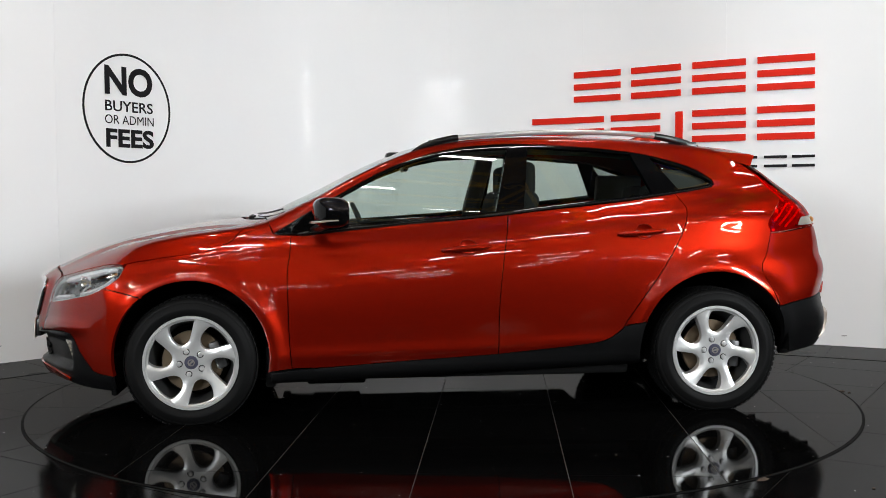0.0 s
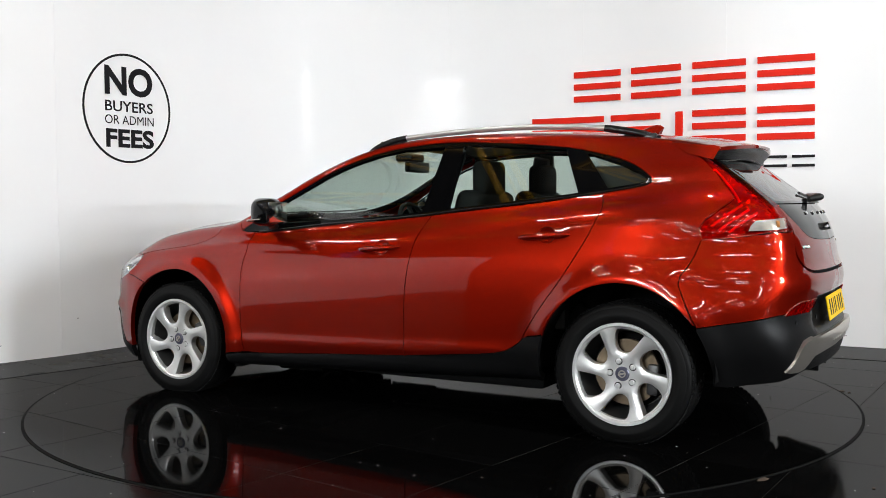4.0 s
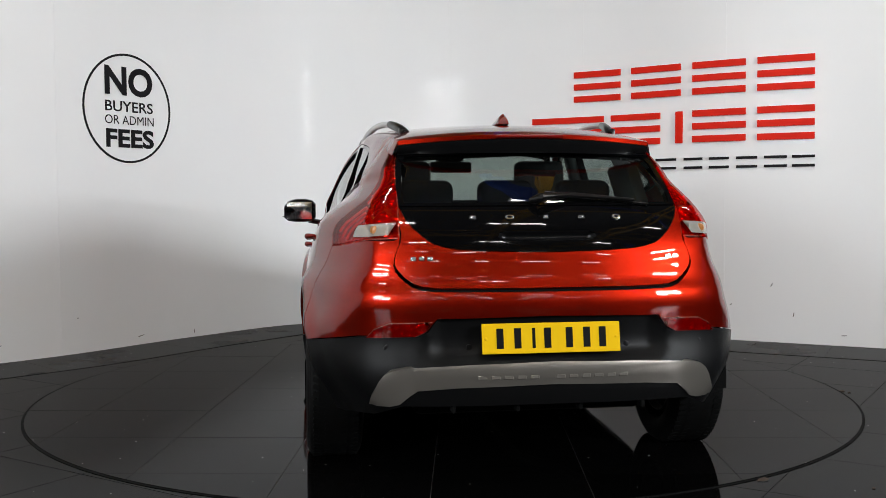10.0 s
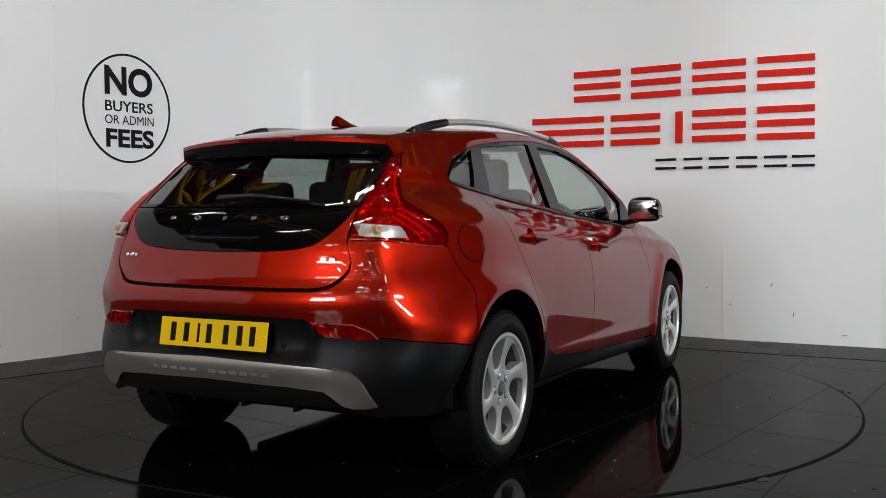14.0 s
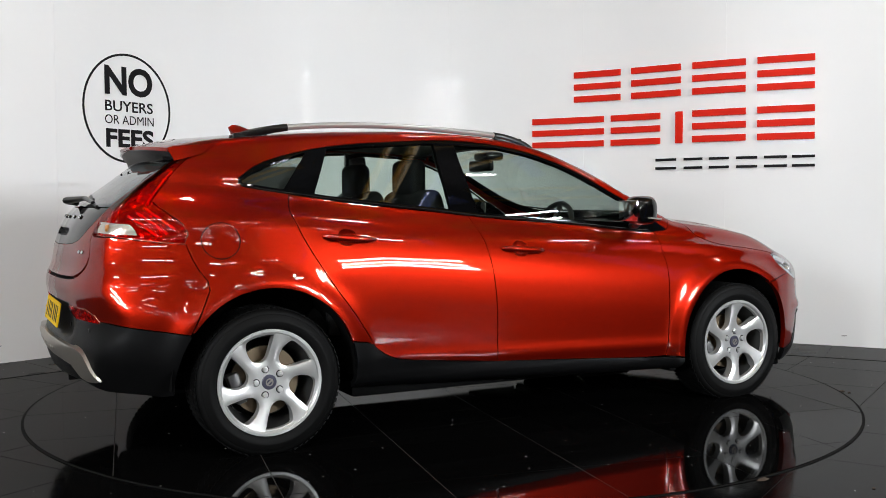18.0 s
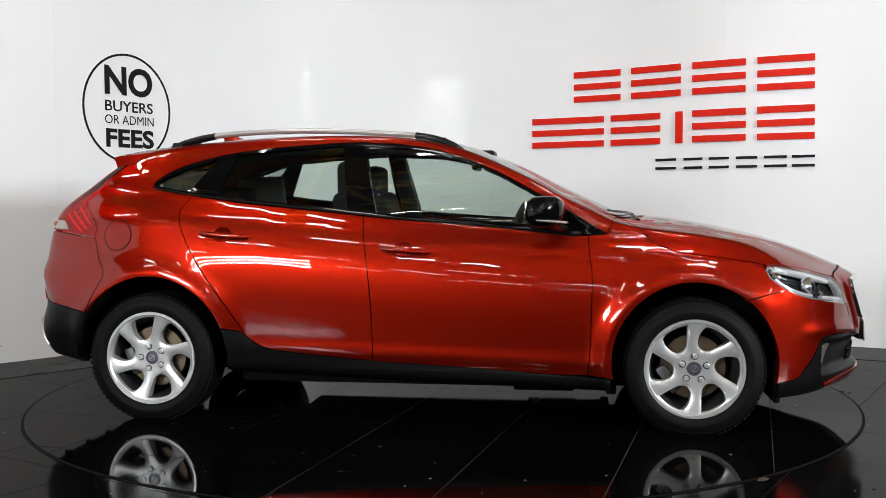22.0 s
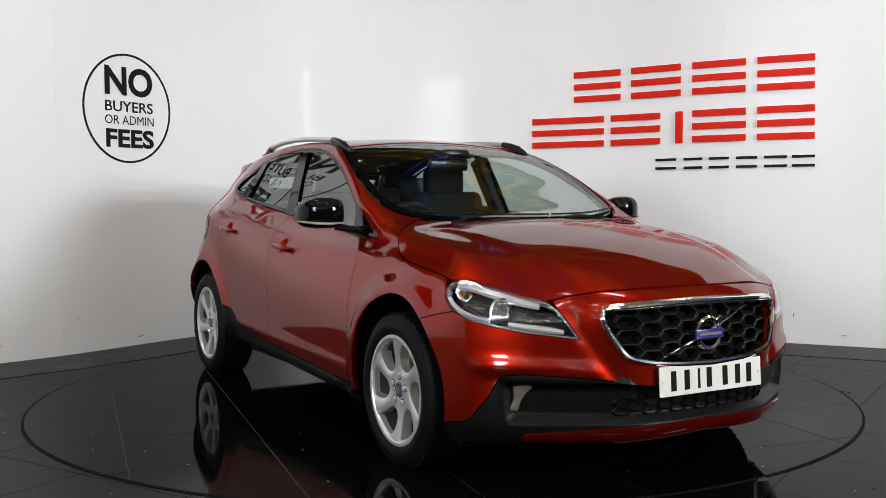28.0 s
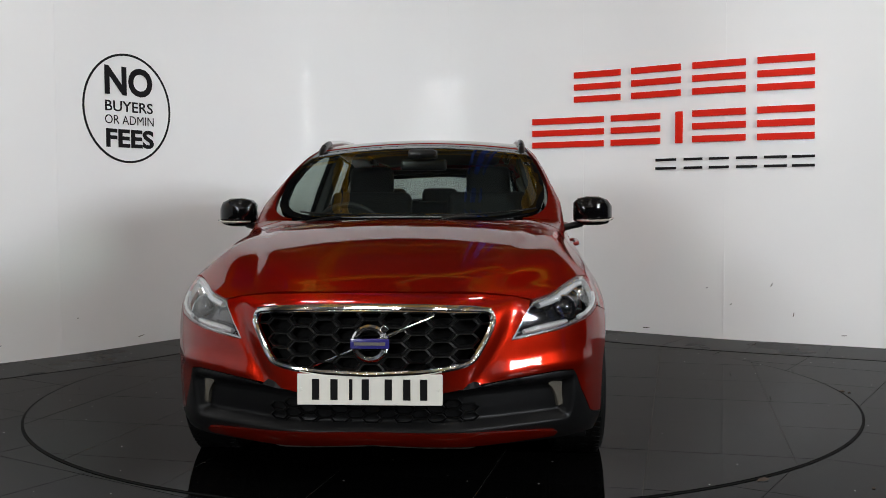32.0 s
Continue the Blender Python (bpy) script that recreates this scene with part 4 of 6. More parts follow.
def build_body(car):
    panel("hood", "top", both(joined(HOOD_NOSE, HOOD_LAMP, HOOD_SIDE, HOOD_BACK)), PAINT, car, step=0.022, label="long red hood", bulge=hood_relief)
    panel("cowl", "top", both(joined(line("top", (1.14, 0.0), (1.13, 0.2), (1.085, 0.395), (1.035, 0.485), (0.992, 0.56)), SCREEN_BASE[::-1])), BLACK_TRIM, car, lift=-0.012)
    screen = both(joined(SCREEN_BASE, SCREEN_SIDE, SCREEN_TOP))
    glass_edge = both(joined(line("top", (1.045, 0.0), (1.038, 0.2), (1.010, 0.35), (0.975, 0.44), (0.930, 0.515), smooth=1), line("top", (0.890, 0.565), (0.825, 0.605), (0.725, 0.628), (0.574, 0.628), (0.415, 0.602), (0.255, 0.563), (0.205, 0.545)), line("top", (0.19, 0.515), (0.18, 0.4), (0.16, 0.2), (0.155, 0.0), smooth=1)))
    panel("windscreen_frame", "top", screen, BLACK_GLOSS, car, holes=[glass_edge], lift=-0.003, gap=0.001)
    panel("windscreen", "top", glass_edge, WINDOW, car, lift=-0.004, gap=-0.002, depth=0.004)
    panel("roof", "top", both(joined(line("top", (0.095, 0.0), (0.10, 0.2), (0.12, 0.4), (0.138, 0.555)), DITCH, ROOF_END)), PAINT, car, gap=0.001)
    panel("roof_ditch", "top", joined(line("top", (0.15, 0.590), (0.0, 0.570), (-0.4, 0.553), (-0.8, 0.532), (-1.2, 0.495), (-1.42, 0.47)), DITCH[::-1]), BLACK_TRIM, car, lift=-0.006, gap=-0.002, sides=2)
    side = joined(line("top", (0.978, 0.553), (0.930, 0.614), (0.852, 0.662), (0.730, 0.681), (0.574, 0.679), (0.415, 0.652), (0.255, 0.613), (0.165, 0.588), smooth=1), line("top", (0.09, 0.582), (0.0, 0.570), (-0.4, 0.553), (-0.8, 0.532), (-1.2, 0.495), (-1.42, 0.47)),
                  line("top", (-1.50, 0.50)), TAIL_LAMP_OUT, TAIL_SEAM, rear_arch(), line("side", (-0.955, 0.468)), DOOR_TAIL[::-1], line("side", (-1.287, 1.139), (-1.372, 1.155), (-1.390, 1.166)), DLO_TOP[::-1])
    panel("body_side", "arch", side, PAINT, car, sides=2)
    fender = joined(line("side", (0.94, 0.252)), DOOR_NOSE[::-1], line("side", (0.90, 0.921), (0.928, 0.926)), line("top", (0.955, 0.70), (0.972, 0.62), (0.984, 0.560)), HOOD_SIDE[::-1], line("side", (1.644, 0.762), (1.668, 0.719), (1.688, 0.703), (1.720, 0.680)), BUMPER_SEAM, front_arch())
    panel("front_fender", "side", fender, PAINT, car, sides=2, step=0.016)
    panel("front_door", "side", joined(DOOR_NOSE, line("side", (0.67, 0.263), (0.245, 0.289), (-0.190, 0.311)), PILLAR_GAP[::-1], line("side", (-0.043, 0.990), (0.248, 0.968), (0.480, 0.946), (0.770, 0.915))), PAINT, car, holes=[cup(-0.0455, 0.851)], sides=2, step=0.02, gap=0.0023, label="red front door")
    cup_dish(car, -0.0455, 0.851)
    panel("rear_door", "side", joined(PILLAR_GAP, SILL_TOP[9:-2][(SILL_TOP[9:-2, 0] < -0.195)], DOOR_TAIL[::-1], line("side", (-0.915, 1.081), (-0.624, 1.050), (-0.391, 1.026))), PAINT, car, holes=[cup(-0.952, 0.924)], sides=2, gap=0.0023, label="red rear door")
    cup_dish(car, -0.952, 0.924)
    sill = joined(SILL_TOP, arch_line(-AXLE + 0.006, 20, -12, 0.392, 8), line("side", (-0.90, 0.218), (-0.33, 0.197), (0.25, 0.183), (0.93, 0.172)))
    panel("sill_cladding", "side", sill, CLADDING, car, lift=0.004, sides=2, label="dark grained plastic sill", bulge=lambda p: 0.012 * np.exp(-((p[:, 2] - 0.255 + 0.03 * p[:, 0]) / 0.022) ** 2) - 0.05 * np.clip((0.235 - 0.025 * p[:, 0] - p[:, 2]) / 0.06, 0, 1))
    # side windows
    front = line("side", (0.66, 0.968), (0.248, 0.992), (-0.043, 1.013), (-0.205, 1.030), (-0.283, 1.360), (-0.05, 1.350), (0.10, 1.320), (0.20, 1.291), (0.30, 1.255), (0.40, 1.210), (0.55, 1.130), (0.66, 1.067))
    rear = line("side", (-0.356, 1.047), (-0.624, 1.073), (-0.915, 1.104), (-1.043, 1.122), (-0.948, 1.330), (-0.816, 1.338), (-0.64, 1.351), (-0.432, 1.364), (-0.397, 1.365))
    quarter = line("side", (-1.190, 1.142), (-1.287, 1.157), (-1.368, 1.171), (-1.374, 1.182), (-1.32, 1.218), (-1.23, 1.257), (-1.135, 1.286), (-1.058, 1.311))
    panel("window_frame", "arch", joined(DLO_TOP, DLO_FOOT), BLACK_GLOSS, car, holes=[front, rear, quarter], lift=-0.002, sides=2, label="gloss black window surround")
    panel("front_window", "arch", front, WINDOW, car, lift=-0.013, gap=-0.003, depth=0.003, sides=2, fair=True)
    panel("rear_window", "arch", rear, WINDOW, car, lift=-0.013, gap=-0.003, depth=0.003, sides=2, fair=True)
    panel("quarter_window", "arch", quarter, TINTED, car, lift=-0.013, gap=-0.003, depth=0.003, sides=2, fair=True)
    for f in (1, -1):
        bm = bmesh.new()
        foot = DLO_FOOT[2:-2] + normal_at(DLO_FOOT[2:-2]) * 0.001
        sweep(bm, [tuple(v * np.array([1, f, 1])) for v in foot], 0.0055, 6)
        part("waist_seal", bm, BLACK_TRIM, car)
    # nose
    grille = both(line("front", (0.0, 0.700), (0.20, 0.697), (0.36, 0.690), (0.425, 0.683), (0.436, 0.660), (0.434, 0.635), (0.406, 0.579), (0.368, 0.514), (0.333, 0.497), (0.240, 0.480), (0.0, 0.470), smooth=1))
    black_top = joined(line("front", (0.0, 0.388), (0.20, 0.391), (0.280, 0.400), (0.352, 0.414), (0.454, 0.429), (0.60, 0.443), (0.684, 0.447)), line("side", (1.922, 0.440), (1.900, 0.412), (1.873, 0.355), (1.80, 0.262), (1.765, 0.250), (1.70, 0.240)))
    bumper = both(joined(line("top", (2.1075, 0.0), (2.1015, 0.226), (2.0655, 0.39), (2.0155, 0.516), (2.0015, 0.572)), LAMP_INNER - np.array([0, 0.002, 0]), LAMP_LOW[5:][::-1], BUMPER_SEAM, arch_line(AXLE, 54, -13, 0.378, 14), black_top[::-1]))
    panel("front_bumper", "nose", bumper, PAINT, car, holes=[grille], step=0.018, label="red front bumper", bulge=bumper_relief)
    insert = both(joined(black_top, line("side", (1.695, 0.165)), line("front", (0.66, 0.172), (0.40, 0.180), (0.0, 0.205))))
    panel("bumper_insert", "nose", insert, CLADDING, car, lift=-0.004, step=0.015, label="dark plastic lower bumper insert", bulge=insert_relief)
    lip = both(joined(line("front", (0.0, 0.262), (0.336, 0.252), (0.50, 0.240), (0.60, 0.232), (0.66, 0.224)), line("front", (0.672, 0.212), (0.655, 0.196), (0.50, 0.194), (0.36, 0.196), (0.0, 0.214))))
    panel("bumper_lip", "nose", lip, PAINT, car, lift=0.012, depth=0.03, label="red lower bumper lip")
    mesh_loop = np.array([(-0.35, 0.27), (0.35, 0.27), (0.36, 0.365), (0.25, 0.36), (-0.25, 0.36), (-0.36, 0.365)])
    low = hex_cells(mesh_loop, 0.075, 0.034, 0.268, -0.032, -0.050)
    part("lower_mesh", low, GRILLE_DARK, car, smooth=False)
    build_grille(car, grille)
    panel("skid_lip", "nose", both(line("front", (0.0, 0.219), (0.35, 0.198), (0.37, 0.188), (0.35, 0.182), (0.0, 0.203))), SATIN_SILVER, car, lift=0.006)
    # headlamps
    lamp = joined(HOOD_LAMP[::-1], LAMP_INNER, LAMP_LOW[::-1])
    inner = skin("nose", shrink(dense(flat("nose", lamp), 0.02), 0.006))
    bezels = panel("bezel", "nose", lamp, BEZEL, car, holes=[inner], lift=-0.012, sides=2, gap=0.0, depth=0.02)
    fin_top = HOOD_LAMP[2:-1]
    fin_low = line("front", (0.72, 0.622), (0.66, 0.612), (0.60, 0.604), (0.555, 0.596))
    for n, (low, lens) in enumerate(zip(panel("headlamp", "nose", lamp, LAMP_BOWL, car, lift=-0.062, sides=2, gap=-0.002, label="headlamp with a dark bowl and chrome ringed projector"), panel("lens", "nose", lamp, LENS, car, sides=2, depth=0.004))):
        lens.parent = low
        bezels[n].parent = low
        f = 1 if n == 0 else -1
        flip = np.array([1, f, 1])
        m = Matrix.Translation((1.862, 0.698 * f, 0.668)) @ pose(0, 0, 0, 0, 88, 16 * f)
        part("projector_ring", lathe(bmesh.new(), [(0.047, -0.03), (0.054, -0.004), (0.053, 0.010), (0.049, 0.016), (0.045, 0.010), (0.043, -0.02)], m, 40, closed=True), CHROME, low)
        part("projector_lens", lathe(bmesh.new(), [(0.0435, -0.004), (0.040, 0.010), (0.030, 0.022), (0.016, 0.029), (0.004, 0.031)], m, 32), PROJECTOR, low, "dark domed projector glass")
        m = Matrix.Translation((1.925, 0.598 * f, 0.648)) @ pose(0, 0, 0, 0, 86, 10 * f)
        part("reflector", lathe(bmesh.new(), [(0.010, -0.030), (0.026, -0.018), (0.036, 0.004), (0.038, 0.004), (0.030, -0.024), (0.010, -0.036)], m, 28, closed=True), CHROME, low)
        part("bulb", lathe(bmesh.new(), [(0.009, -0.03), (0.009, -0.006), (0.004, 0.0)], m, 14), BRIGHT, low)
        m = Matrix.Translation((1.700, 0.765 * f, 0.732)) @ pose(0, 0, 0, 0, 84, 48 * f)
        part("indicator_bowl", lathe(bmesh.new(), [(0.006, -0.020), (0.022, -0.010), (0.032, 0.006), (0.034, 0.006), (0.026, -0.014), (0.006, -0.024)], m, 24, closed=True), CHROME, low)
        part("indicator_bulb", lathe(bmesh.new(), [(0.006, -0.02), (0.006, -0.006), (0.003, -0.002)], m, 14), AMBER, low)
        for name, edge, drop, width in (("upper_fin", fin_top, (0, -0.004, -0.020), 0.022), ("lower_fin", fin_low, (-0.006, 0, 0.004), 0.017)):
            bm = bmesh.new()
            path = edge - normal_at(edge) * 0.016 + np.array(drop)
            taper = [width * (0.35 + 0.65 * math.sin(math.pi * (0.15 + 0.7 * i / (len(path) - 1)))) for i in range(len(path))]
            sweep(bm, [tuple(v * flip) for v in path], taper, 8, 0.8)
            part(name, bm, PALE_LAMP, low)
        bm = bmesh.new()
        side = LAMP_LOW[3:9]
        path = side - normal_at(side) * 0.014 + np.array([0, 0, 0.014])
        sweep(bm, [tuple(v * flip) for v in path], 0.008, 8)
        part("side_fin", bm, PALE_LAMP, low)
    # fog lights in the insert
    panel("fog_light", "nose", line("front", (0.655, 0.392), (0.668, 0.406), (0.714, 0.396), (0.712, 0.345), (0.722, 0.302), (0.696, 0.297), (0.688, 0.345), (0.672, 0.375)), FOG_LENS, car, lift=-0.026, depth=0.03, sides=2, label="upright clear running light")
    # tail
    panel("tailgate", "rear", both(joined(GATE_LOW, BLACK_LOW[::-1])), PAINT, car, label="red tailgate")
    pull = both(line("rear", (0.0, 0.970), (0.160, 0.970), (0.182, 0.962), (0.186, 0.950), (0.165, 0.938), (0.0, 0.936)))
    gate = panel("gate_panel", "rear", both(joined(BLACK_LOW, line("rear", (0.543, 1.062), (0.0, 1.062)))), BLACK_GLOSS, car, holes=[pull], gap=0.001, label="gloss black tailgate panel with a hollow pull")[0]
    hollow = panel("pull_hollow", "rear", pull, BLACK_TRIM, car, gap=-0.001, step=0.012, depth=0.004, bulge=lambda p: -0.035 * np.clip(np.minimum(np.minimum((0.970 - p[:, 2]) / 0.008, (p[:, 2] - 0.936) / 0.014), (0.186 - np.abs(p[:, 1])) / 0.02), 0, 1))[0]
    hollow.parent = gate
    # near-black sheet sunk between gate and bumper: the gap's shade as colour
    panel("gate_gap", "rear", both(line("rear", (0.0, 0.772), (0.50, 0.774), (0.545, 0.80), (0.56, 0.775), (0.50, 0.738), (0.0, 0.738))), DARK, car, lift=-0.018, gap=0.0, depth=0.004)
    edge = both(joined(line("rear", (0.0, 1.065), (0.543, 1.065), (0.545, 1.143), (0.532, 1.248), (0.515, 1.305), (0.0, 1.318))))
    pane = both(joined(line("rear", (0.0, 1.078), (0.520, 1.078), (0.525, 1.12), (0.508, 1.235), (0.492, 1.262), (0.0, 1.285))))
    panel("rear_screen_frame", "rear", edge, BLACK_GLOSS, car, holes=[pane], gap=0.001)
    panel("rear_screen", "rear", pane, TINTED, car, lift=-0.003, gap=-0.002, depth=0.004)
    lampo = joined(TAIL_LAMP_IN, TAIL_LAMP_OUT, line("side", (-1.74, 0.917), (-1.84, 0.930)), line("rear", (0.66, 0.944), (0.568, 0.950)))
    white = line("rear", (0.588, 0.957), (0.65, 0.952), (0.708, 0.947), (0.702, 0.970), (0.690, 0.991), (0.62, 0.999), (0.554, 1.003))
    lamps = panel("tail_lamp", "tail", lampo, RED_GLASS, car, holes=[white], lift=0.004, sides=2, depth=0.012, label="tall red tail lamp with a clear lower lens")
    for n, back in enumerate(panel("lamp_reflector", "tail", lampo, RED_LENS, car, lift=-0.016, sides=2, gap=-0.001, step=0.02)):
        back.parent = lamps[n]
    for l, w in zip(lamps, panel("reversing_lens", "tail", white, CLEAR_LAMP, car, lift=0.003, sides=2, gap=0.0)):
        w.parent = l
        f = 1 if w.data.vertices[0].co.y > 0 else -1
        p = skin("tail", flat("tail", line("rear", (0.640, 0.976))))[0]
        bm = bmesh.new()
        lathe(bm, [(0.016, 0.0), (0.016, 0.012), (0.006, 0.016)], Matrix.Translation((p[0] + 0.006, p[1] * f, p[2])) @ pose(0, 0, 0, 0, -90, 35 * f), 16)
        part("bulb", bm, AMBER, l)
        for path in (((-1.66, 1.225), (-1.765, 1.112), (-1.785, 1.080)), ((-1.80, 1.066), (-1.745, 1.022), (-1.690, 0.968)), ((-1.83, 1.045), (-1.775, 1.000), (-1.722, 0.950)), ((-1.865, 1.032), (-1.81, 0.985), (-1.760, 0.940))):
            bm = bmesh.new()
            guide = skin("tail", flat("tail", line("side", *path, smooth=2)))
            guide = guide - normal_at(guide) * 0.010
            sweep(bm, [tuple(v * np.array([1, f, 1])) for v in guide], 0.006, 8)
            part("light_guide", bm, DEEP_LENS, l)
    panel("rear_bumper", "tail", both(joined(GATE_LOW[: len(GATE_LOW) - 4] - np.array([0.0, 0, 0.010]), line("rear", (0.566, 0.940), (0.66, 0.939)), line("side", (-1.84, 0.926), (-1.74, 0.913)), TAIL_SEAM, CLAD_REAR)), PAINT, car, label="red upper rear bumper")
    panel("rear_cladding", "tail", both(joined(CLAD_REAR[::-1], arch_line(-AXLE + 0.006, 150, 188, 0.392, 8), line("side", (-1.76, 0.265)), line("rear", (0.64, 0.290), (0.54, 0.330), (0.0, 0.335)))), CLADDING, car, lift=0.003, label="dark plastic rear bumper skirt",
          bulge=lambda p: -0.030 * np.clip((p[:, 2] - 0.50) / 0.02, 0, 1) * np.clip((0.45 - np.abs(p[:, 1])) / 0.04, 0, 1) * np.clip((-1.9 - p[:, 0]) / 0.05, 0, 1))
    mark = line("rear", (0.436, 0.643), (0.457, 0.608), (0.496, 0.588), (0.672, 0.580), (0.646, 0.613), (0.590, 0.638))
    for glazed, back in zip(panel("rear_reflector", "tail", mark, RED_GLASS, car, lift=0.009, sides=2, depth=0.006, label="low red rear reflector"), panel("reflector_back", "tail", mark, RED_LENS, car, lift=0.0035, gap=0.0, sides=2)):
        back.parent = glazed
    skid = both(line("rear", (0.0, 0.494), (0.405, 0.485), (0.575, 0.472), (0.622, 0.440), (0.655, 0.365), (0.660, 0.328), (0.562, 0.330), (0.52, 0.370), (0.479, 0.400), (0.0, 0.412), smooth=1))
    panel("skid_plate", "tail", skid, SATIN_SILVER, car, lift=0.024, depth=0.04, label="satin silver skid plate", bulge=lambda p: 0.006 * np.exp(-((p[:, 2] - 0.470) / 0.02) ** 2) - 0.007 * np.clip((np.abs(p[:, 1]) - 0.5) / 0.12, 0, 1) - 0.012 * np.clip((np.interp(np.abs(p[:, 1]), [0, 0.405, 0.575, 0.635, 0.672], [0.494, 0.485, 0.472, 0.44, 0.365]) - p[:, 2] - 0.026) / 0.05, 0, 1))


def hex_cells(loop, w, hgt, base, front, back):
    """Honeycomb cells over the nose, inside a loop of (y, z)."""
    hexes = bmesh.new()
    for i in range(-8, 9):
        for j in range(-1, 6):
            cy, cz = i * 0.78 * w, base + (j + 0.5 * (i % 2)) * hgt
            if not inside(np.array([[cy, cz]]), [loop])[0]:
                continue
            shape = [(cy + w * a, cz + hgt * b) for a, b in ((0.5, 0.0), (0.28, 0.5), (-0.28, 0.5), (-0.5, 0.0), (-0.28, -0.5), (0.28, -0.5))]
            inner = [(cy + (y - cy) * 0.86, cz + (z - cz) * 0.80) for y, z in shape]
            o, q = skin("front", shape), skin("front", inner)
            ov = [hexes.verts.new((v[0] + front - 0.005, v[1], v[2])) for v in o]
            iv = [hexes.verts.new((v[0] + front, v[1], v[2])) for v in q]
            bv = [hexes.verts.new((v[0] + back, cy + (v[1] - cy) * 0.88, cz + (v[2] - cz) * 0.88)) for v in q]
            for k in range(6):
                n = (k + 1) % 6
                hexes.faces.new((ov[k], ov[n], iv[n], iv[k]))
                hexes.faces.new((iv[k], iv[n], bv[n], bv[k]))
    return hexes


def build_grille(car, outline):
    """Chrome framed honeycomb with a round badge and a slanting bar."""
    panel("grille", "front", outline, DARK, car, lift=-0.06, gap=-0.004, label="black honeycomb grille")
    grille = car.children[-1]
    bm = bmesh.new()
    ring = skin("front", dense(flat("front", outline), 0.02))
    ring = ring + normal_at(ring) * 0.002
    sweep(bm, [tuple(v) for v in ring], 0.0115, 8, closed=True)
    frame_part = part("chrome_frame", bm, CHROME, grille, "polished chrome surround")
    band = both(line("front", (0.0, 0.712), (0.2, 0.709), (0.36, 0.702), (0.43, 0.692), (0.42, 0.676), (0.36, 0.680), (0.2, 0.686), (0.0, 0.688)))
    for strip in panel("chrome_band", "front", band, CHROME, grille, lift=0.008, gap=0.0, depth=0.02):
        strip.parent = grille
    loop = shrink(dense(flat("front", outline), 0.02), 0.006)
    hexes = hex_cells(loop, 0.108, 0.052, 0.478, -0.021, -0.048)
    part("honeycomb", hexes, GRILLE_BLACK, grille, smooth=False)
    x, z = 2.222, 0.578
    bm = bmesh.new()
    sweep(bm, [(x - 0.040, -0.225, z - 0.093), (x - 0.024, -0.06, z - 0.025), (x - 0.020, 0.06, z + 0.025), (x - 0.040, 0.225, z + 0.093)], [0.003, 0.008, 0.008, 0.003], 8)
    part("slanting_bar", bm, CHROME, grille)
    part("badge", lathe(bmesh.new(), [(0.066, -0.012), (0.068, 0.0), (0.060, 0.008), (0.048, 0.006), (0.046, -0.008)], Matrix.Translation((x - 0.006, 0, z)) @ pose(0, 0, 0, 0, 90, 0), 40, closed=True), CHROME, grille, "round chrome badge")
    bm = bmesh.new()
    box(bm, x - 0.003, 0, z, 0.012, 0.140, 0.036, 0.003)
    part("badge_band", bm, BLUE, grille)
    bm = bmesh.new()
    box(bm, x + 0.0030, 0, z, 0.002, 0.112, 0.011)
    part("badge_mark", bm, SATIN_SILVER, grille, smooth=False)
    bm = bmesh.new()
    box(bm, 0, 0, 0, 0.012, 0.026, 0.026, 0.003, pose(x - 0.004, 0.052, z + 0.052, 45, 0, 0), 1)
    part("badge_arrow", bm, CHROME, grille)


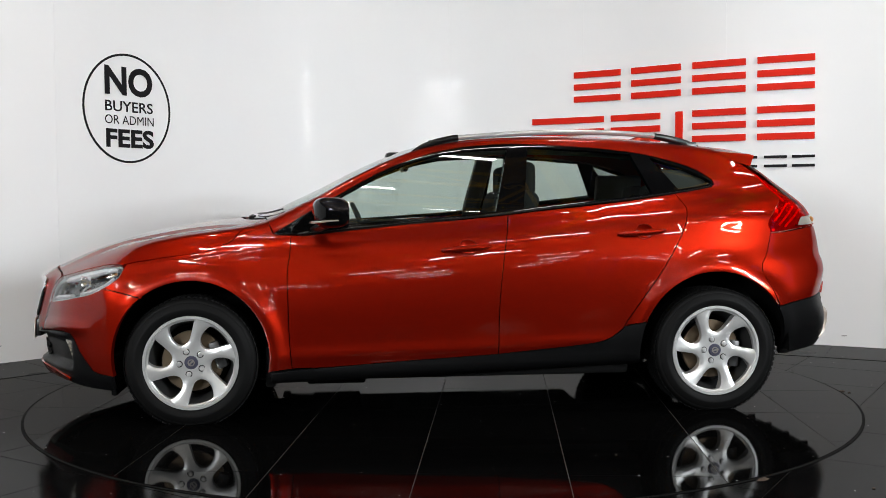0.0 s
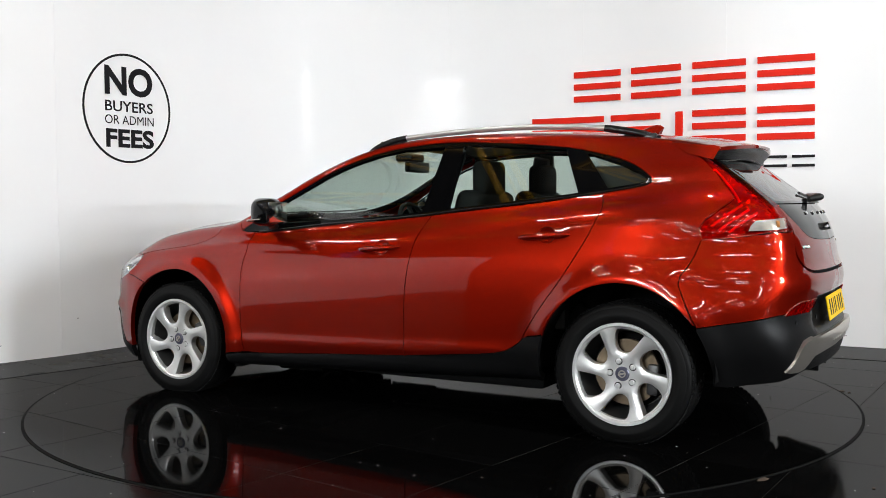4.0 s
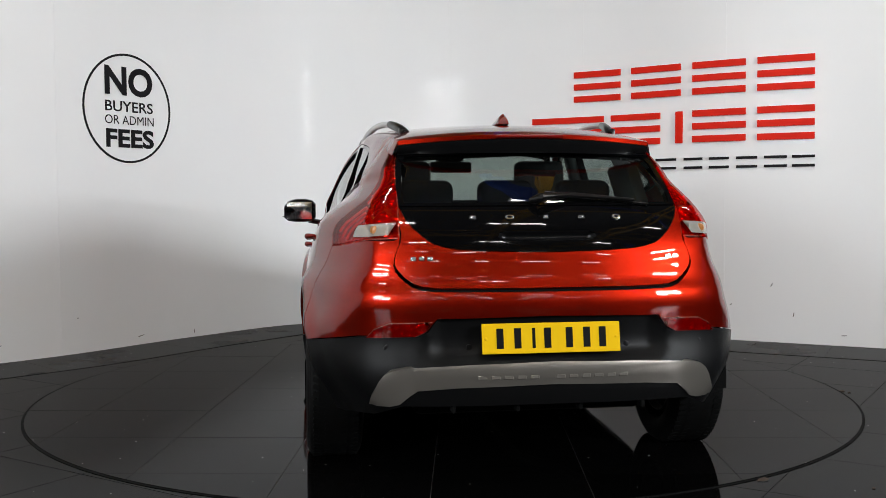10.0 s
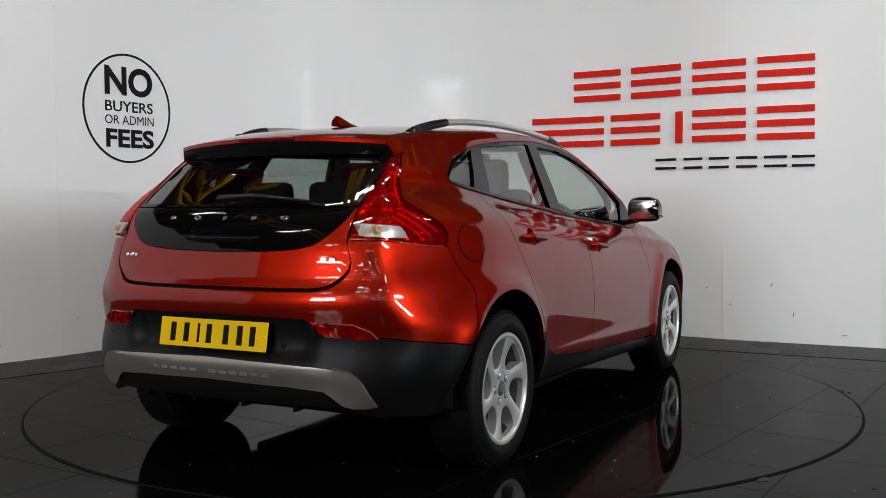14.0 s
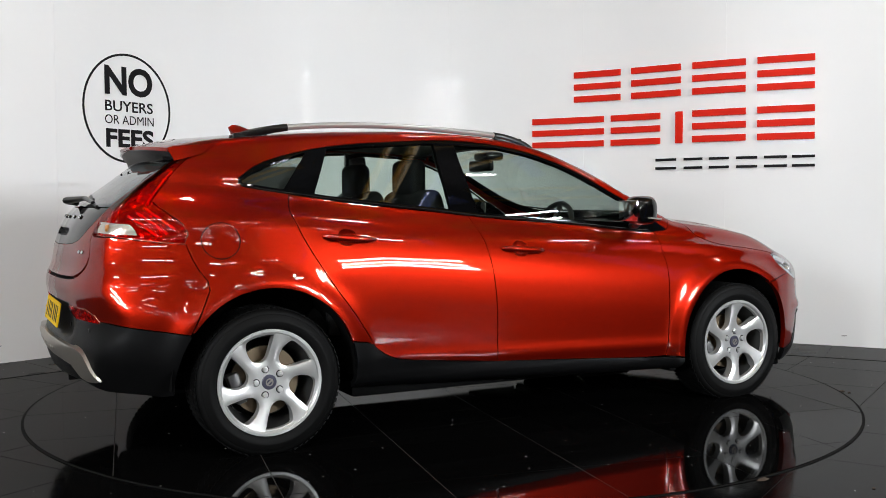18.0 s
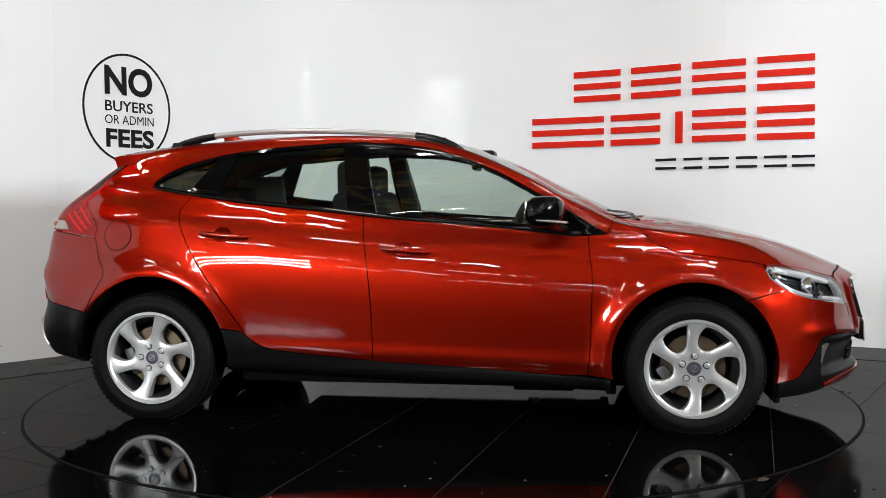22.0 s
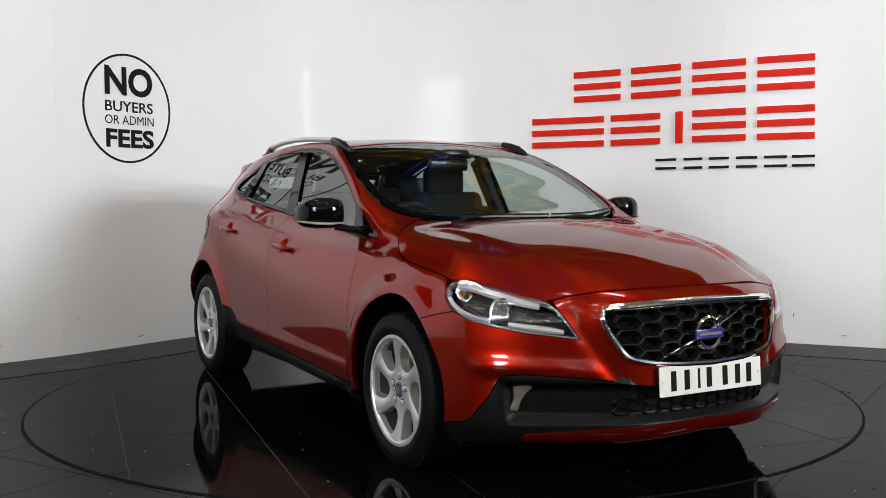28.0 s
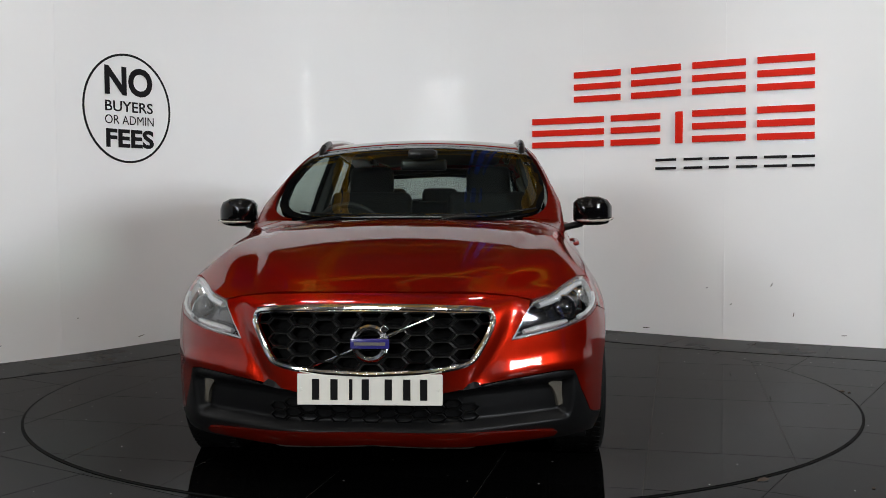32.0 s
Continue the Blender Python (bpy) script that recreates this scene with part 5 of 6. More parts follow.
def build_inner(car):
    """Dark inner metal behind the seams, the floor pan and the wheel housings."""
    bm = bmesh.new()
    box(bm, 0.0, 0, 0.215, 1.80, 1.50, 0.07, 0.02)
    box(bm, 0.05, 0, 0.30, 3.6, 0.95, 0.14, 0.03)
    box(bm, 1.45, 0, 0.225, 1.2, 1.06, 0.05, 0.015)
    box(bm, 1.75, 0, 0.215, 0.30, 1.16, 0.04, 0.015)
    part("floor_pan", bm, DARK, car)
    # unseen low tray, added to block the wall's bright reflection under the car
    bm = bmesh.new()
    box(bm, 0.98, 0, 0.162, 1.10, 1.0, 0.03, 0.012)
    box(bm, 0.62, 0, 0.158, 0.30, 1.30, 0.03, 0.012)
    part("engine_tray", bm, DARK, car)
    bm = bmesh.new()
    sweep(bm, [(0.4, -0.12, 0.19), (-0.9, -0.14, 0.185), (-1.1, -0.3, 0.2), (-1.45, -0.42, 0.22)], 0.03, 10)
    part("exhaust_pipe", bm, ALLOY_DARK, car)
    for s in (1, -1):
        flank = line("side", (0.90, 0.90), (0.90, 0.27), (-0.86, 0.34), (-0.90, 0.48), (-1.10, 0.80), (-1.12, 1.08), (-0.4, 1.00), (0.4, 0.93))
        if s == 1:
            panel("inner_flank", "side", flank, DARK, car, lift=-0.035, sides=2, depth=0.01)
        bm = bmesh.new()
        box(bm, 0.945, s * 0.68, 0.26, 0.05, 0.24, 0.20, 0.01)
        part("mud_flap", bm, DARK, car)
        bm = bmesh.new()
        box(bm, 1.705, s * 0.64, 0.235, 0.03, 0.32, 0.20, 0.01)
        part("arch_liner", bm, DARK, car)
        for axle in (AXLE, -AXLE):
            bm = bmesh.new()
            r = 0.41
            rows = []
            for i in range(25):
                a = radians(-4 + 188 * i / 24)
                rows.append([bm.verts.new((axle + r * math.cos(a), s * y, HUB_Z + r * math.sin(a))) for y in (0.845, 0.50)])
            for a, b in zip(rows, rows[1:]):
                bm.faces.new((a[0], a[1], b[1], b[0]))
            bm.faces.new([row[1] for row in rows])
            part("wheel_housing", bm, DARK, car)
    # bulkheads behind nose and tail
    for x, z, w, h in ((1.80, 0.50, 1.15, 0.42), (-1.80, 0.62, 1.10, 0.62)):
        bm = bmesh.new()
        box(bm, x, 0, z, 0.06, w, h)
        part("bulkhead", bm, DARK, car, smooth=False)


def opening(turn, hand):
    """One gap between the swept spokes: broad at the rim, hooked round near the hub."""
    pts = [(0.206, -17), (0.206, -6), (0.206, 6), (0.206, 18), (0.190, 22), (0.165, 25.5), (0.140, 27.5), (0.116, 27), (0.099, 21), (0.091, 11), (0.095, 1), (0.107, -7), (0.130, -11.5), (0.155, -14), (0.185, -16)]
    ring = rounded([(r * math.cos(radians(turn + hand * a)), r * math.sin(radians(turn + hand * a))) for r, a in pts + pts[:1]], 2)[1:]
    return np.array(ring)


def wheel_face(turn, hand):
    """The dished front of the wheel with six openings, as verts and faces."""
    circle = lambda r, n: np.array([(r * math.cos(2 * math.pi * i / n), r * math.sin(2 * math.pi * i / n)) for i in range(n)])
    loops = [circle(0.218, 96), circle(0.030, 32)] + [opening(turn + 60 * k, hand) for k in range(6)]
    grid = np.vstack([circle(r, n) for r, n in ((0.045, 24), (0.062, 30), (0.08, 36), (0.10, 42), (0.12, 48), (0.14, 60), (0.16, 66), (0.18, 72), (0.2, 84))])
    grid = grid[inside(grid, loops)]
    rim = np.vstack(loops)
    grid = grid[np.array([np.min(np.sum((rim - g) ** 2, 1)) for g in grid]) > 0.005 ** 2]
    edges, start = [], 0
    for loop in loops:
        edges += [(start + i, start + (i + 1) % len(loop)) for i in range(len(loop))]
        start += len(loop)
    made = geometry.delaunay_2d_cdt([Vector(p) for p in np.vstack([rim, grid])], edges, [], 0, 1e-6)
    uv = np.array([tuple(v) for v in made[0]])
    tris = np.array([f for f in made[2] if len(f) == 3])
    tris = [tuple(int(i) for i in f) for f in tris[inside(uv[tris].mean(1), loops)]]
    r = np.hypot(uv[:, 0], uv[:, 1])
    near = np.array([min(np.min(np.hypot(*(o - p).T)) for o in loops[2:]) for p in uv])
    z = 0.084 + 0.019 * np.clip((r - 0.06) / 0.155, 0, 1) ** 1.2 - 0.0055 * np.clip(1 - near / 0.010, 0, 1)
    verts = [Vector((*p, h)) for p, h in zip(uv, z)]
    bm = bmesh.new()
    top = [bm.verts.new(v) for v in verts]
    count = {}
    for f in tris:
        bm.faces.new([top[i] for i in f])
        for i in range(3):
            count[(f[i], f[(i + 1) % 3])] = 1
    low = {}
    for a, b in [e for e in count if (e[1], e[0]) not in count]:
        for i in (a, b):
            if i not in low:
                low[i] = bm.verts.new((*(uv[i] * (0.995 if r[i] > 0.1 else 1.0)), 0.045))
        bm.faces.new((top[b], top[a], low[a], low[b]))
    return bm


def build_wheel(car, x, s, turn, bolts, hub):
    """An alloy wheel with six swept spokes; local z points outward."""
    wheel = new("wheel")
    wheel.parent = car
    wheel.matrix_local = Matrix.Translation((x, s * 0.775, hub)) @ (pose(0, 0, 0, -90, 0, 0) if s > 0 else pose(0, 0, 0, 90, 0, 0))

    def settle(bm):
        # the load flattens the tyre's foot on the floor
        for v in bm.verts:
            if v.co.y * s > hub - 0.0004:
                v.co.y = s * (hub - 0.0004)
        return bm

    k = 0.3225 / 0.329
    part("tyre", settle(lathe(bmesh.new(), [(0.213, -0.10), (0.231, -0.112), (0.262 * k, -0.116), (0.300 * k, -0.110), (0.320 * k, -0.096), (0.3275 * k, -0.07), (0.329 * k, 0.0), (0.3275 * k, 0.07), (0.320 * k, 0.096), (0.308 * k, 0.106), (0.302 * k, 0.107), (0.299 * k, 0.1105), (0.272, 0.1145), (0.268, 0.1165), (0.262, 0.116), (0.243, 0.113), (0.233, 0.106), (0.226, 0.094), (0.213, 0.088)], steps=96, closed=True)), RUBBER, wheel, "black road tyre")
    bm = bmesh.new()
    for i in range(72):
        m = pose(0, 0, 0, 0, 0, 5 * i)
        for z, t in ((-0.075, 16), (0.075, -16), (-0.03, 22), (0.03, -22)):
            box(bm, 0, 0, 0, 0.005, 0.019, 0.034, m=m @ pose(0.3272 * k, 0, z, t, 0, 0))
    tagged(part("tread", settle(bm), RUBBER, wheel, smooth=False), kind="stuff")
    part("rim", lathe(bmesh.new(), [(0.226, 0.094), (0.232, 0.102), (0.230, 0.107), (0.218, 0.107), (0.210, 0.100), (0.207, 0.088), (0.214, 0.084)], steps=80, closed=True), ALLOY, wheel, "silver alloy rim")
    part("spokes", wheel_face(turn, 1), ALLOY, wheel, "six swept silver spokes", angle=40)
    part("barrel", lathe(bmesh.new(), [(0.212, 0.086), (0.204, 0.05), (0.188, 0.0), (0.18, -0.09), (0.176, -0.09), (0.183, 0.0), (0.20, 0.05), (0.2075, 0.086)], steps=48, closed=True), ALLOY_DARK, wheel)
    part("brake_disc", lathe(bmesh.new(), [(0.150, 0.0), (0.150, 0.022), (0.092, 0.022), (0.088, 0.040), (0.03, 0.042)], steps=48), BRAKE, wheel, "rusty steel brake disc")
    bm = bmesh.new()
    box(bm, 0.02, 0.125, 0.012, 0.14, 0.055, 0.06, 0.012, pose(0, 0, 0, 0, 0, turn + 70))
    part("brake_caliper", bm, ALLOY_DARK, wheel)
    part("inner_cover", lathe(bmesh.new(), [(0.172, -0.03), (0.172, -0.05)], steps=40), DARK, wheel)
    part("centre_cap", lathe(bmesh.new(), [(0.033, 0.074), (0.033, 0.085), (0.029, 0.089), (0.012, 0.0905)], steps=32), CAP, wheel, "grey blue centre cap")
    bm = bmesh.new()
    lathe(bm, [(0.017, 0.0885), (0.017, 0.0920), (0.012, 0.0920), (0.012, 0.0885)], steps=24, closed=True)
    box(bm, 0, 0, 0.0915, 0.036, 0.008, 0.002, m=pose(0, 0, 0, 0, 0, turn))
    part("cap_mark", bm, SATIN_SILVER, wheel, smooth=False)
    for k in range(5):
        a = radians(bolts + 72 * k)
        place = Matrix.Translation((0.058 * math.cos(a), 0.058 * math.sin(a), 0))
        bm = bmesh.new()
        lathe(bm, [(0.0125, 0.070), (0.0125, 0.090), (0.010, 0.094), (0.004, 0.0945)], place, 12)
        part("wheel_bolt", bm, ALLOY, wheel)
        part("bolt_seat", lathe(bmesh.new(), [(0.0165, 0.080), (0.0165, 0.0848), (0.0125, 0.0846), (0.0125, 0.080)], place, 20, closed=True), DARK, wheel)


def build_mirror(car, s):
    mirror = None
    bm = bmesh.new()
    rows = []
    # rounded housing: sections across the car
    for y, x0, x1, z0, z1 in ((0.815, 0.600, 0.690, 0.985, 1.075), (0.835, 0.575, 0.715, 0.965, 1.095), (0.88, 0.560, 0.730, 0.958, 1.105), (0.94, 0.550, 0.715, 0.958, 1.104), (0.985, 0.548, 0.680, 0.965, 1.088), (1.008, 0.550, 0.635, 0.985, 1.060)):
        cx, cz, rx, rz = (x0 + x1) / 2, (z0 + z1) / 2, (x1 - x0) / 2, (z1 - z0) / 2
        row = []
        for k in range(24):
            a = 2 * math.pi * k / 24
            c, q = math.cos(a), math.sin(a)
            e = 0.62
            row.append(bm.verts.new((cx + rx * math.copysign(abs(c) ** e, c), s * y, cz + rz * math.copysign(abs(q) ** e, q))))
        rows.append(row)
    for a, b in zip(rows, rows[1:]):
        for k in range(24):
            bm.faces.new((a[k], a[(k + 1) % 24], b[(k + 1) % 24], b[k]))
    bm.faces.new(rows[0]), bm.faces.new(rows[-1])
    mirror = part("door_mirror", bm, BLACK_GLOSS, car, "gloss black door mirror", angle=60)
    bm = bmesh.new()
    sweep(bm, [(0.70, s * 0.83, 0.985), (0.735, s * 0.90, 0.982), (0.715, s * 0.965, 0.984), (0.66, s * 1.005, 0.990), (0.60, s * 1.015, 0.994)], [0.007, 0.010, 0.010, 0.009, 0.005], 8, 0.7)
    part("indicator_strip", bm, CLEAR_LAMP, mirror, "clear indicator strip")
    bm = bmesh.new()
    box(bm, 0.553, s * 0.915, 1.03, 0.006, 0.15, 0.105, 0.002)
    part("mirror_glass", bm, CHROME, mirror)
    bm = bmesh.new()
    sweep(bm, [(0.72, s * 0.735, 0.945), (0.69, s * 0.79, 0.955), (0.66, s * 0.85, 0.968)], [0.034, 0.028, 0.030], 10, 0.6)
    part("mirror_arm", bm, BLACK_TRIM, mirror)


def build_trim(car):
    for s in (1, -1):
        build_mirror(car, s)
        # roof rail: black feet, silver span
        span = rounded([(-0.03, 0.552 * s, 1.418), (-0.35, 0.545 * s, 1.442), (-0.64, 0.535 * s, 1.452), (-0.94, 0.515 * s, 1.446), (-1.11, 0.498 * s, 1.432)], 2)
        bm = bmesh.new()
        sweep(bm, [tuple(p) for p in span], 0.017, 10, 0.85)
        rail = part("roof_rail", bm, ALLOY, car, "silver roof rail with black feet")
        for pts, rad in (([(0.215, 0.556, 1.335), (0.15, 0.558, 1.372), (0.06, 0.556, 1.402), (-0.03, 0.552, 1.418)], [0.012, 0.020, 0.020, 0.018]), ([(-1.11, 0.498, 1.432), (-1.20, 0.485, 1.418), (-1.29, 0.468, 1.398), (-1.37, 0.452, 1.372)], [0.018, 0.020, 0.021, 0.016])):
            bm = bmesh.new()
            sweep(bm, [(p[0], p[1] * s, p[2]) for p in rounded(pts, 2)], list(np.interp(np.linspace(0, 3, len(rounded(pts, 2))), range(4), rad)), 10, 0.95)
            part("rail_foot", bm, BLACK_TRIM, rail)
        # webs that carry the rail
        for x, y, z in ((0.05, 0.556, 1.375), (-1.28, 0.470, 1.372)):
            bm = bmesh.new()
            box(bm, x, y * s, z, 0.16, 0.028, 0.06, 0.008)
            part("rail_web", bm, BLACK_TRIM, rail)
        # door handles with their cups
        for x0, x1, z0, z1 in ((0.088, -0.155, 0.838, 0.856), (-0.815, -1.065, 0.911, 0.929)):
            a, b = skin("side", [(x0, z0)])[0], skin("side", [(x1, z1)])[0]
            bm = bmesh.new()
            path = [Vector(a) + (Vector(b) - Vector(a)) * t + Vector((0, 0.030 * min(1, 5 * t, 5 * (1 - t)) ** 0.7, 0)) for t in np.linspace(0, 1, 11)]
            sweep(bm, [(p.x, p.y * s, p.z) for p in path], [0.007, 0.012, 0.014, 0.015, 0.015, 0.015, 0.015, 0.015, 0.014, 0.012, 0.007], 10, 0.95)
            part("door_handle", bm, PAINT, car, "red door handle")
    # spoiler over the rear screen: painted blade, black hollow underside, painted cheeks
    half = 0.520
    blade, under, tips = [], [], []
    for y in np.linspace(-half, half, 33):
        k, q = (abs(y) / half) ** 3, (abs(y) / half) ** 2
        front = float(np.interp(abs(y), [0, 0.3, 0.45, half], [-1.488, -1.468, -1.436, -1.446]))
        lead = skin("top", [(front, y)])[0]
        back, zb = -1.752 + 0.082 * k, 1.352 - 0.024 * q
        pane = skin("rear", [(y * 0.97, 1.272 + 0.006 * (1 - q))])[0]
        blade.append([(lead[0], y, lead[2] + 0.001), (lead[0] * 0.6 + back * 0.4, y, lead[2] * 0.6 + zb * 0.4 + 0.008 * (1 - k)), (back + 0.03, y, zb + 0.005), (back, y, zb - 0.004), (back + 0.001, y, zb - 0.020), (back + 0.012, y, zb - 0.023)])
        under.append([(back + 0.010, y, zb - 0.0225), (back + 0.014, y, zb - 0.032 - 0.008 * k), (back + 0.022 + 0.02 * k, y, zb - 0.044 - 0.014 * k), (pane[0] - 0.010, y, pane[2] - 0.002), (pane[0] + 0.015, y, pane[2] + 0.004)])
        tips.append(blade[-1])

    def strip(rows):
        b = bmesh.new()
        grid = [[b.verts.new(v) for v in row] for row in rows]
        for a, c in zip(grid, grid[1:]):
            for i in range(len(a) - 1):
                b.faces.new((a[i], a[i + 1], c[i + 1], c[i]))
        return b

    spoiler = part("spoiler", strip(blade), PAINT, car, "red roof spoiler with a black hollow underside", angle=50)
    part("spoiler_underside", strip(under), CLADDING, spoiler, angle=60)
    for row, low in ((tips[0], under[0]), (tips[-1], under[-1])):
        s = math.copysign(1, row[0][1])
        foot = skin("side", [(-1.458, 1.345), (-1.520, 1.298), (-1.580, 1.280), (-1.640, 1.264)])
        foot = foot + normal_at(foot) * 0.004
        part("spoiler_cheek", strip([row[:4], [tuple(p * np.array([1, s, 1])) for p in foot]]), PAINT, spoiler, angle=60)
        part("spoiler_end", strip([low[:4], [tuple(p * np.array([1, s, 1])) for p in foot[::-1]]]), CLADDING, spoiler, angle=60)
    bm = bmesh.new()
    sweep(bm, [(-1.755 + 0.02 * y * y, y, 1.341 - 0.09 * y * y) for y in np.linspace(-0.135, 0.135, 9)], 0.010, 8, 0.8)
    part("brake_light", bm, RED_PLASTIC, spoiler, "high red brake light")
    # aerial fin
    bm = bmesh.new()
    base = float(RIDGE(-1.2))
    rows = []
    for t in np.linspace(0, 1, 9):
        x = -1.10 - 0.135 * t
        hgt = 0.010 + 0.033 * math.sin(math.pi * (0.5 * t + 0.28 * t ** 4)) ** 1.4
        w = 0.032 * (1 - 0.35 * t)
        rows.append([bm.verts.new(v) for v in ((x + 0.0, -w - 0.006, base - 0.004), (x - 0.015 * t, -w * 0.62, base + hgt * 0.72), (x - 0.022 * t, 0.0, base + hgt), (x - 0.015 * t, w * 0.62, base + hgt * 0.72), (x, w + 0.006, base - 0.004))])
    for a, b in zip(rows, rows[1:]):
        for k in range(4):
            bm.faces.new((a[k], a[k + 1], b[k + 1], b[k]))
    bm.faces.new(rows[-1]), bm.faces.new(rows[0])
    part("aerial_fin", bm, PAINT, car, "red roof aerial fin")
    # wipers, washer jets
    for s0, s1 in ((-0.52, 0.10), (0.12, 0.62)):
        bm = bmesh.new()
        pts = skin("top", [(1.035 - 0.16 * (y / 0.6) ** 2, y) for y in np.linspace(s0, s1, 14)])
        sweep(bm, [tuple(p + np.array([0.02, 0, 0.001])) for p in pts], 0.005, 6)
        wiper = part("wiper", bm, BLACK_TRIM, car)
        bm = bmesh.new()
        a = skin("top", [(1.085, s0 + 0.06), (1.05, s0 + 0.22)])
        sweep(bm, [tuple(a[0] + np.array([0, 0, -0.004])), tuple((a[0] + a[1]) / 2 + np.array([0, 0, 0.008])), tuple(a[1] + np.array([0, 0, 0.006]))], [0.013, 0.008, 0.006], 8)
        part("wiper_arm", bm, BLACK_TRIM, wiper)
    for y in (-0.295, 0.0, 0.295):
        p = skin("top", [(1.36, y)])[0]
        bm = bmesh.new()
        box(bm, p[0], p[1], p[2] + 0.003, 0.024, 0.017, 0.010, 0.003)
        part("washer_jet", bm, PAINT, car)
    bm = bmesh.new()
    root = skin("rear", [(0.0, 1.075)])[0]
    sweep(bm, [tuple(root + np.array([-0.012, 0.04, 0.008])), tuple(root + np.array([-0.055, 0.02, 0.020])), tuple(skin("rear", [(-0.10, 1.105)])[0] + np.array([-0.035, 0, 0.0])), tuple(skin("rear", [(-0.36, 1.078)])[0] + np.array([-0.022, 0, 0.006]))], [0.020, 0.026, 0.016, 0.010], 10, 0.7)
    rear_wiper = part("rear_wiper", bm, BLACK_TRIM, car, "black rear wiper")
    bm = bmesh.new()
    pts = skin("rear", [(y, 1.118 - 0.05 * (y - 0.0) / -0.42) for y in np.linspace(-0.02, -0.42, 9)])
    sweep(bm, [tuple(p + np.array([-0.010, 0, 0.0])) for p in pts], 0.007, 6)
    part("blade", bm, BLACK_TRIM, rear_wiper)
    # plates: their writing is plain bars
    for name, x, z, mat, f in (("rear_plate", -2.103, 0.580, YELLOW_PLATE, -1), ("front_plate", 2.232, 0.416, WHITE_PLATE, 1)):
        tilt = 10 if f < 0 else -3
        m = Matrix.Translation((x, 0, z)) @ pose(0, 0, 0, 0, tilt, 0)
        bm = bmesh.new()
        box(bm, 0, 0, 0, 0.006, 0.52, 0.111, 0.0025, m)
        plate = part(name, bm, mat, car, "number plate with plain black bars", smooth=False)
        for i, y in enumerate((-0.178, -0.112, -0.052, 0.0, 0.082, 0.148, 0.208)):
            bm = bmesh.new()
            w = 0.012 if i == 2 else 0.026
            box(bm, f * 0.0037, (y - 0.015) * f, 0, 0.0012, w, 0.074, m=m)
            part("bar", bm, INK, plate, smooth=False)
        for y in (-0.245, 0.245):
            bm = bmesh.new()
            lathe(bm, [(0.006, 0), (0.0055, 0.003), (0.002, 0.004)], m @ Matrix.Translation((f * 0.003, y, 0)) @ pose(0, 0, 0, 0, 90 * f, 0), 12)
            part("plate_screw", bm, mat, plate)
        if f > 0:
            bm = bmesh.new()
            box(bm, -0.018, 0, 0.0, 0.03, 0.50, 0.09, 0.003, m)
            part("plinth", bm, BLACK_TRIM, plate)
    # chrome marks on the gate: plain shapes
    for i in range(5):
        y = 0.275 - 0.1375 * i
        p = skin("rear", [(y, 1.020)])[0]
        n = Vector(normal_at(p[None])[0])
        m = Matrix.Translation(Vector(p) + n * 0.003) @ n.to_track_quat("Z", "Y").to_matrix().to_4x4()
        bm = bmesh.new()
        if i in (1, 4):
            lathe(bm, [(0.014, -0.004), (0.014, 0.003), (0.007, 0.004), (0.007, -0.004)], m @ Matrix.Diagonal((1.25, 0.7, 1, 1)), 24, closed=True)
        else:
            box(bm, 0, 0, 0, 0.024 if i != 2 else 0.018, 0.016, 0.006, 0.002, m, 1)
        part("chrome_mark", bm, BRIGHT, car)
    for y, w in ((0.47, 0.090), (-0.485, 0.065)):
        n_bars = 3 if w > 0.07 else 2
        for k in range(n_bars):
            yy = y + (w * 0.5 - w * (k + 0.5) / n_bars)
            p = skin("rear", [(yy, 0.872)])[0]
            n = Vector(normal_at(p[None])[0])
            m = Matrix.Translation(Vector(p) + n * 0.003) @ n.to_track_quat("Z", "Y").to_matrix().to_4x4()
            bm = bmesh.new()
            box(bm, 0, 0, 0, w / n_bars * 0.72, 0.015, 0.005, 0.002, m, 1)
            part("chrome_mark", bm, BRIGHT, car)
    for k in range(12):
        if k == 5:
            continue
        y = 0.262 - 0.048 * k
        p = skin("tail", flat("tail", skin("rear", [(y, 0.443)])))[0]
        bm = bmesh.new()
        box(bm, p[0] - 0.0195, p[1], p[2], 0.006, 0.034, 0.015, 0.002, None, 1)
        part("raised_mark", bm, SATIN_SILVER, car, smooth=False)
    for y in (0.60, 0.30, -0.30, -0.60):
        p = skin("rear", [(y, 0.545)])[0]
        bm = bmesh.new()
        lathe(bm, [(0.011, -0.004), (0.011, 0.005), (0.009, 0.006)], Matrix.Translation(p + np.array([0.002 if abs(y) > 0.5 else 0.03, 0, 0])) @ pose(0, 0, 0, 0, -90, 0), 16)
        part("parking_sensor", bm, BLACK_TRIM, car)
    # fuel flap on the right flank, tow covers
    flap = skin("side", [(-1.513 + 0.078 * math.cos(a), 0.920 + 0.076 * math.sin(a)) for a in np.linspace(0, 2 * math.pi, 48, endpoint=False)])
    made = panel("fuel_flap", "side", flap, PAINT, car, lift=0.0022, depth=0.005, gap=0.0, step=0.02, sides=2, label="round red fuel flap")
    bpy.data.objects.remove(made[0])
    # a raised dark ring stands in for the shade in the flap's gap
    bm = bmesh.new()
    sweep(bm, [tuple((p + n * 0.0012) * np.array([1, -1, 1])) for p, n in zip(flap, normal_at(flap))], 0.0022, 6, closed=True)
    part("flap_gap", bm, DARK, made[1])
    # lower fins
    for y in (-0.36, -0.12, 0.12, 0.36):
        bm = bmesh.new()
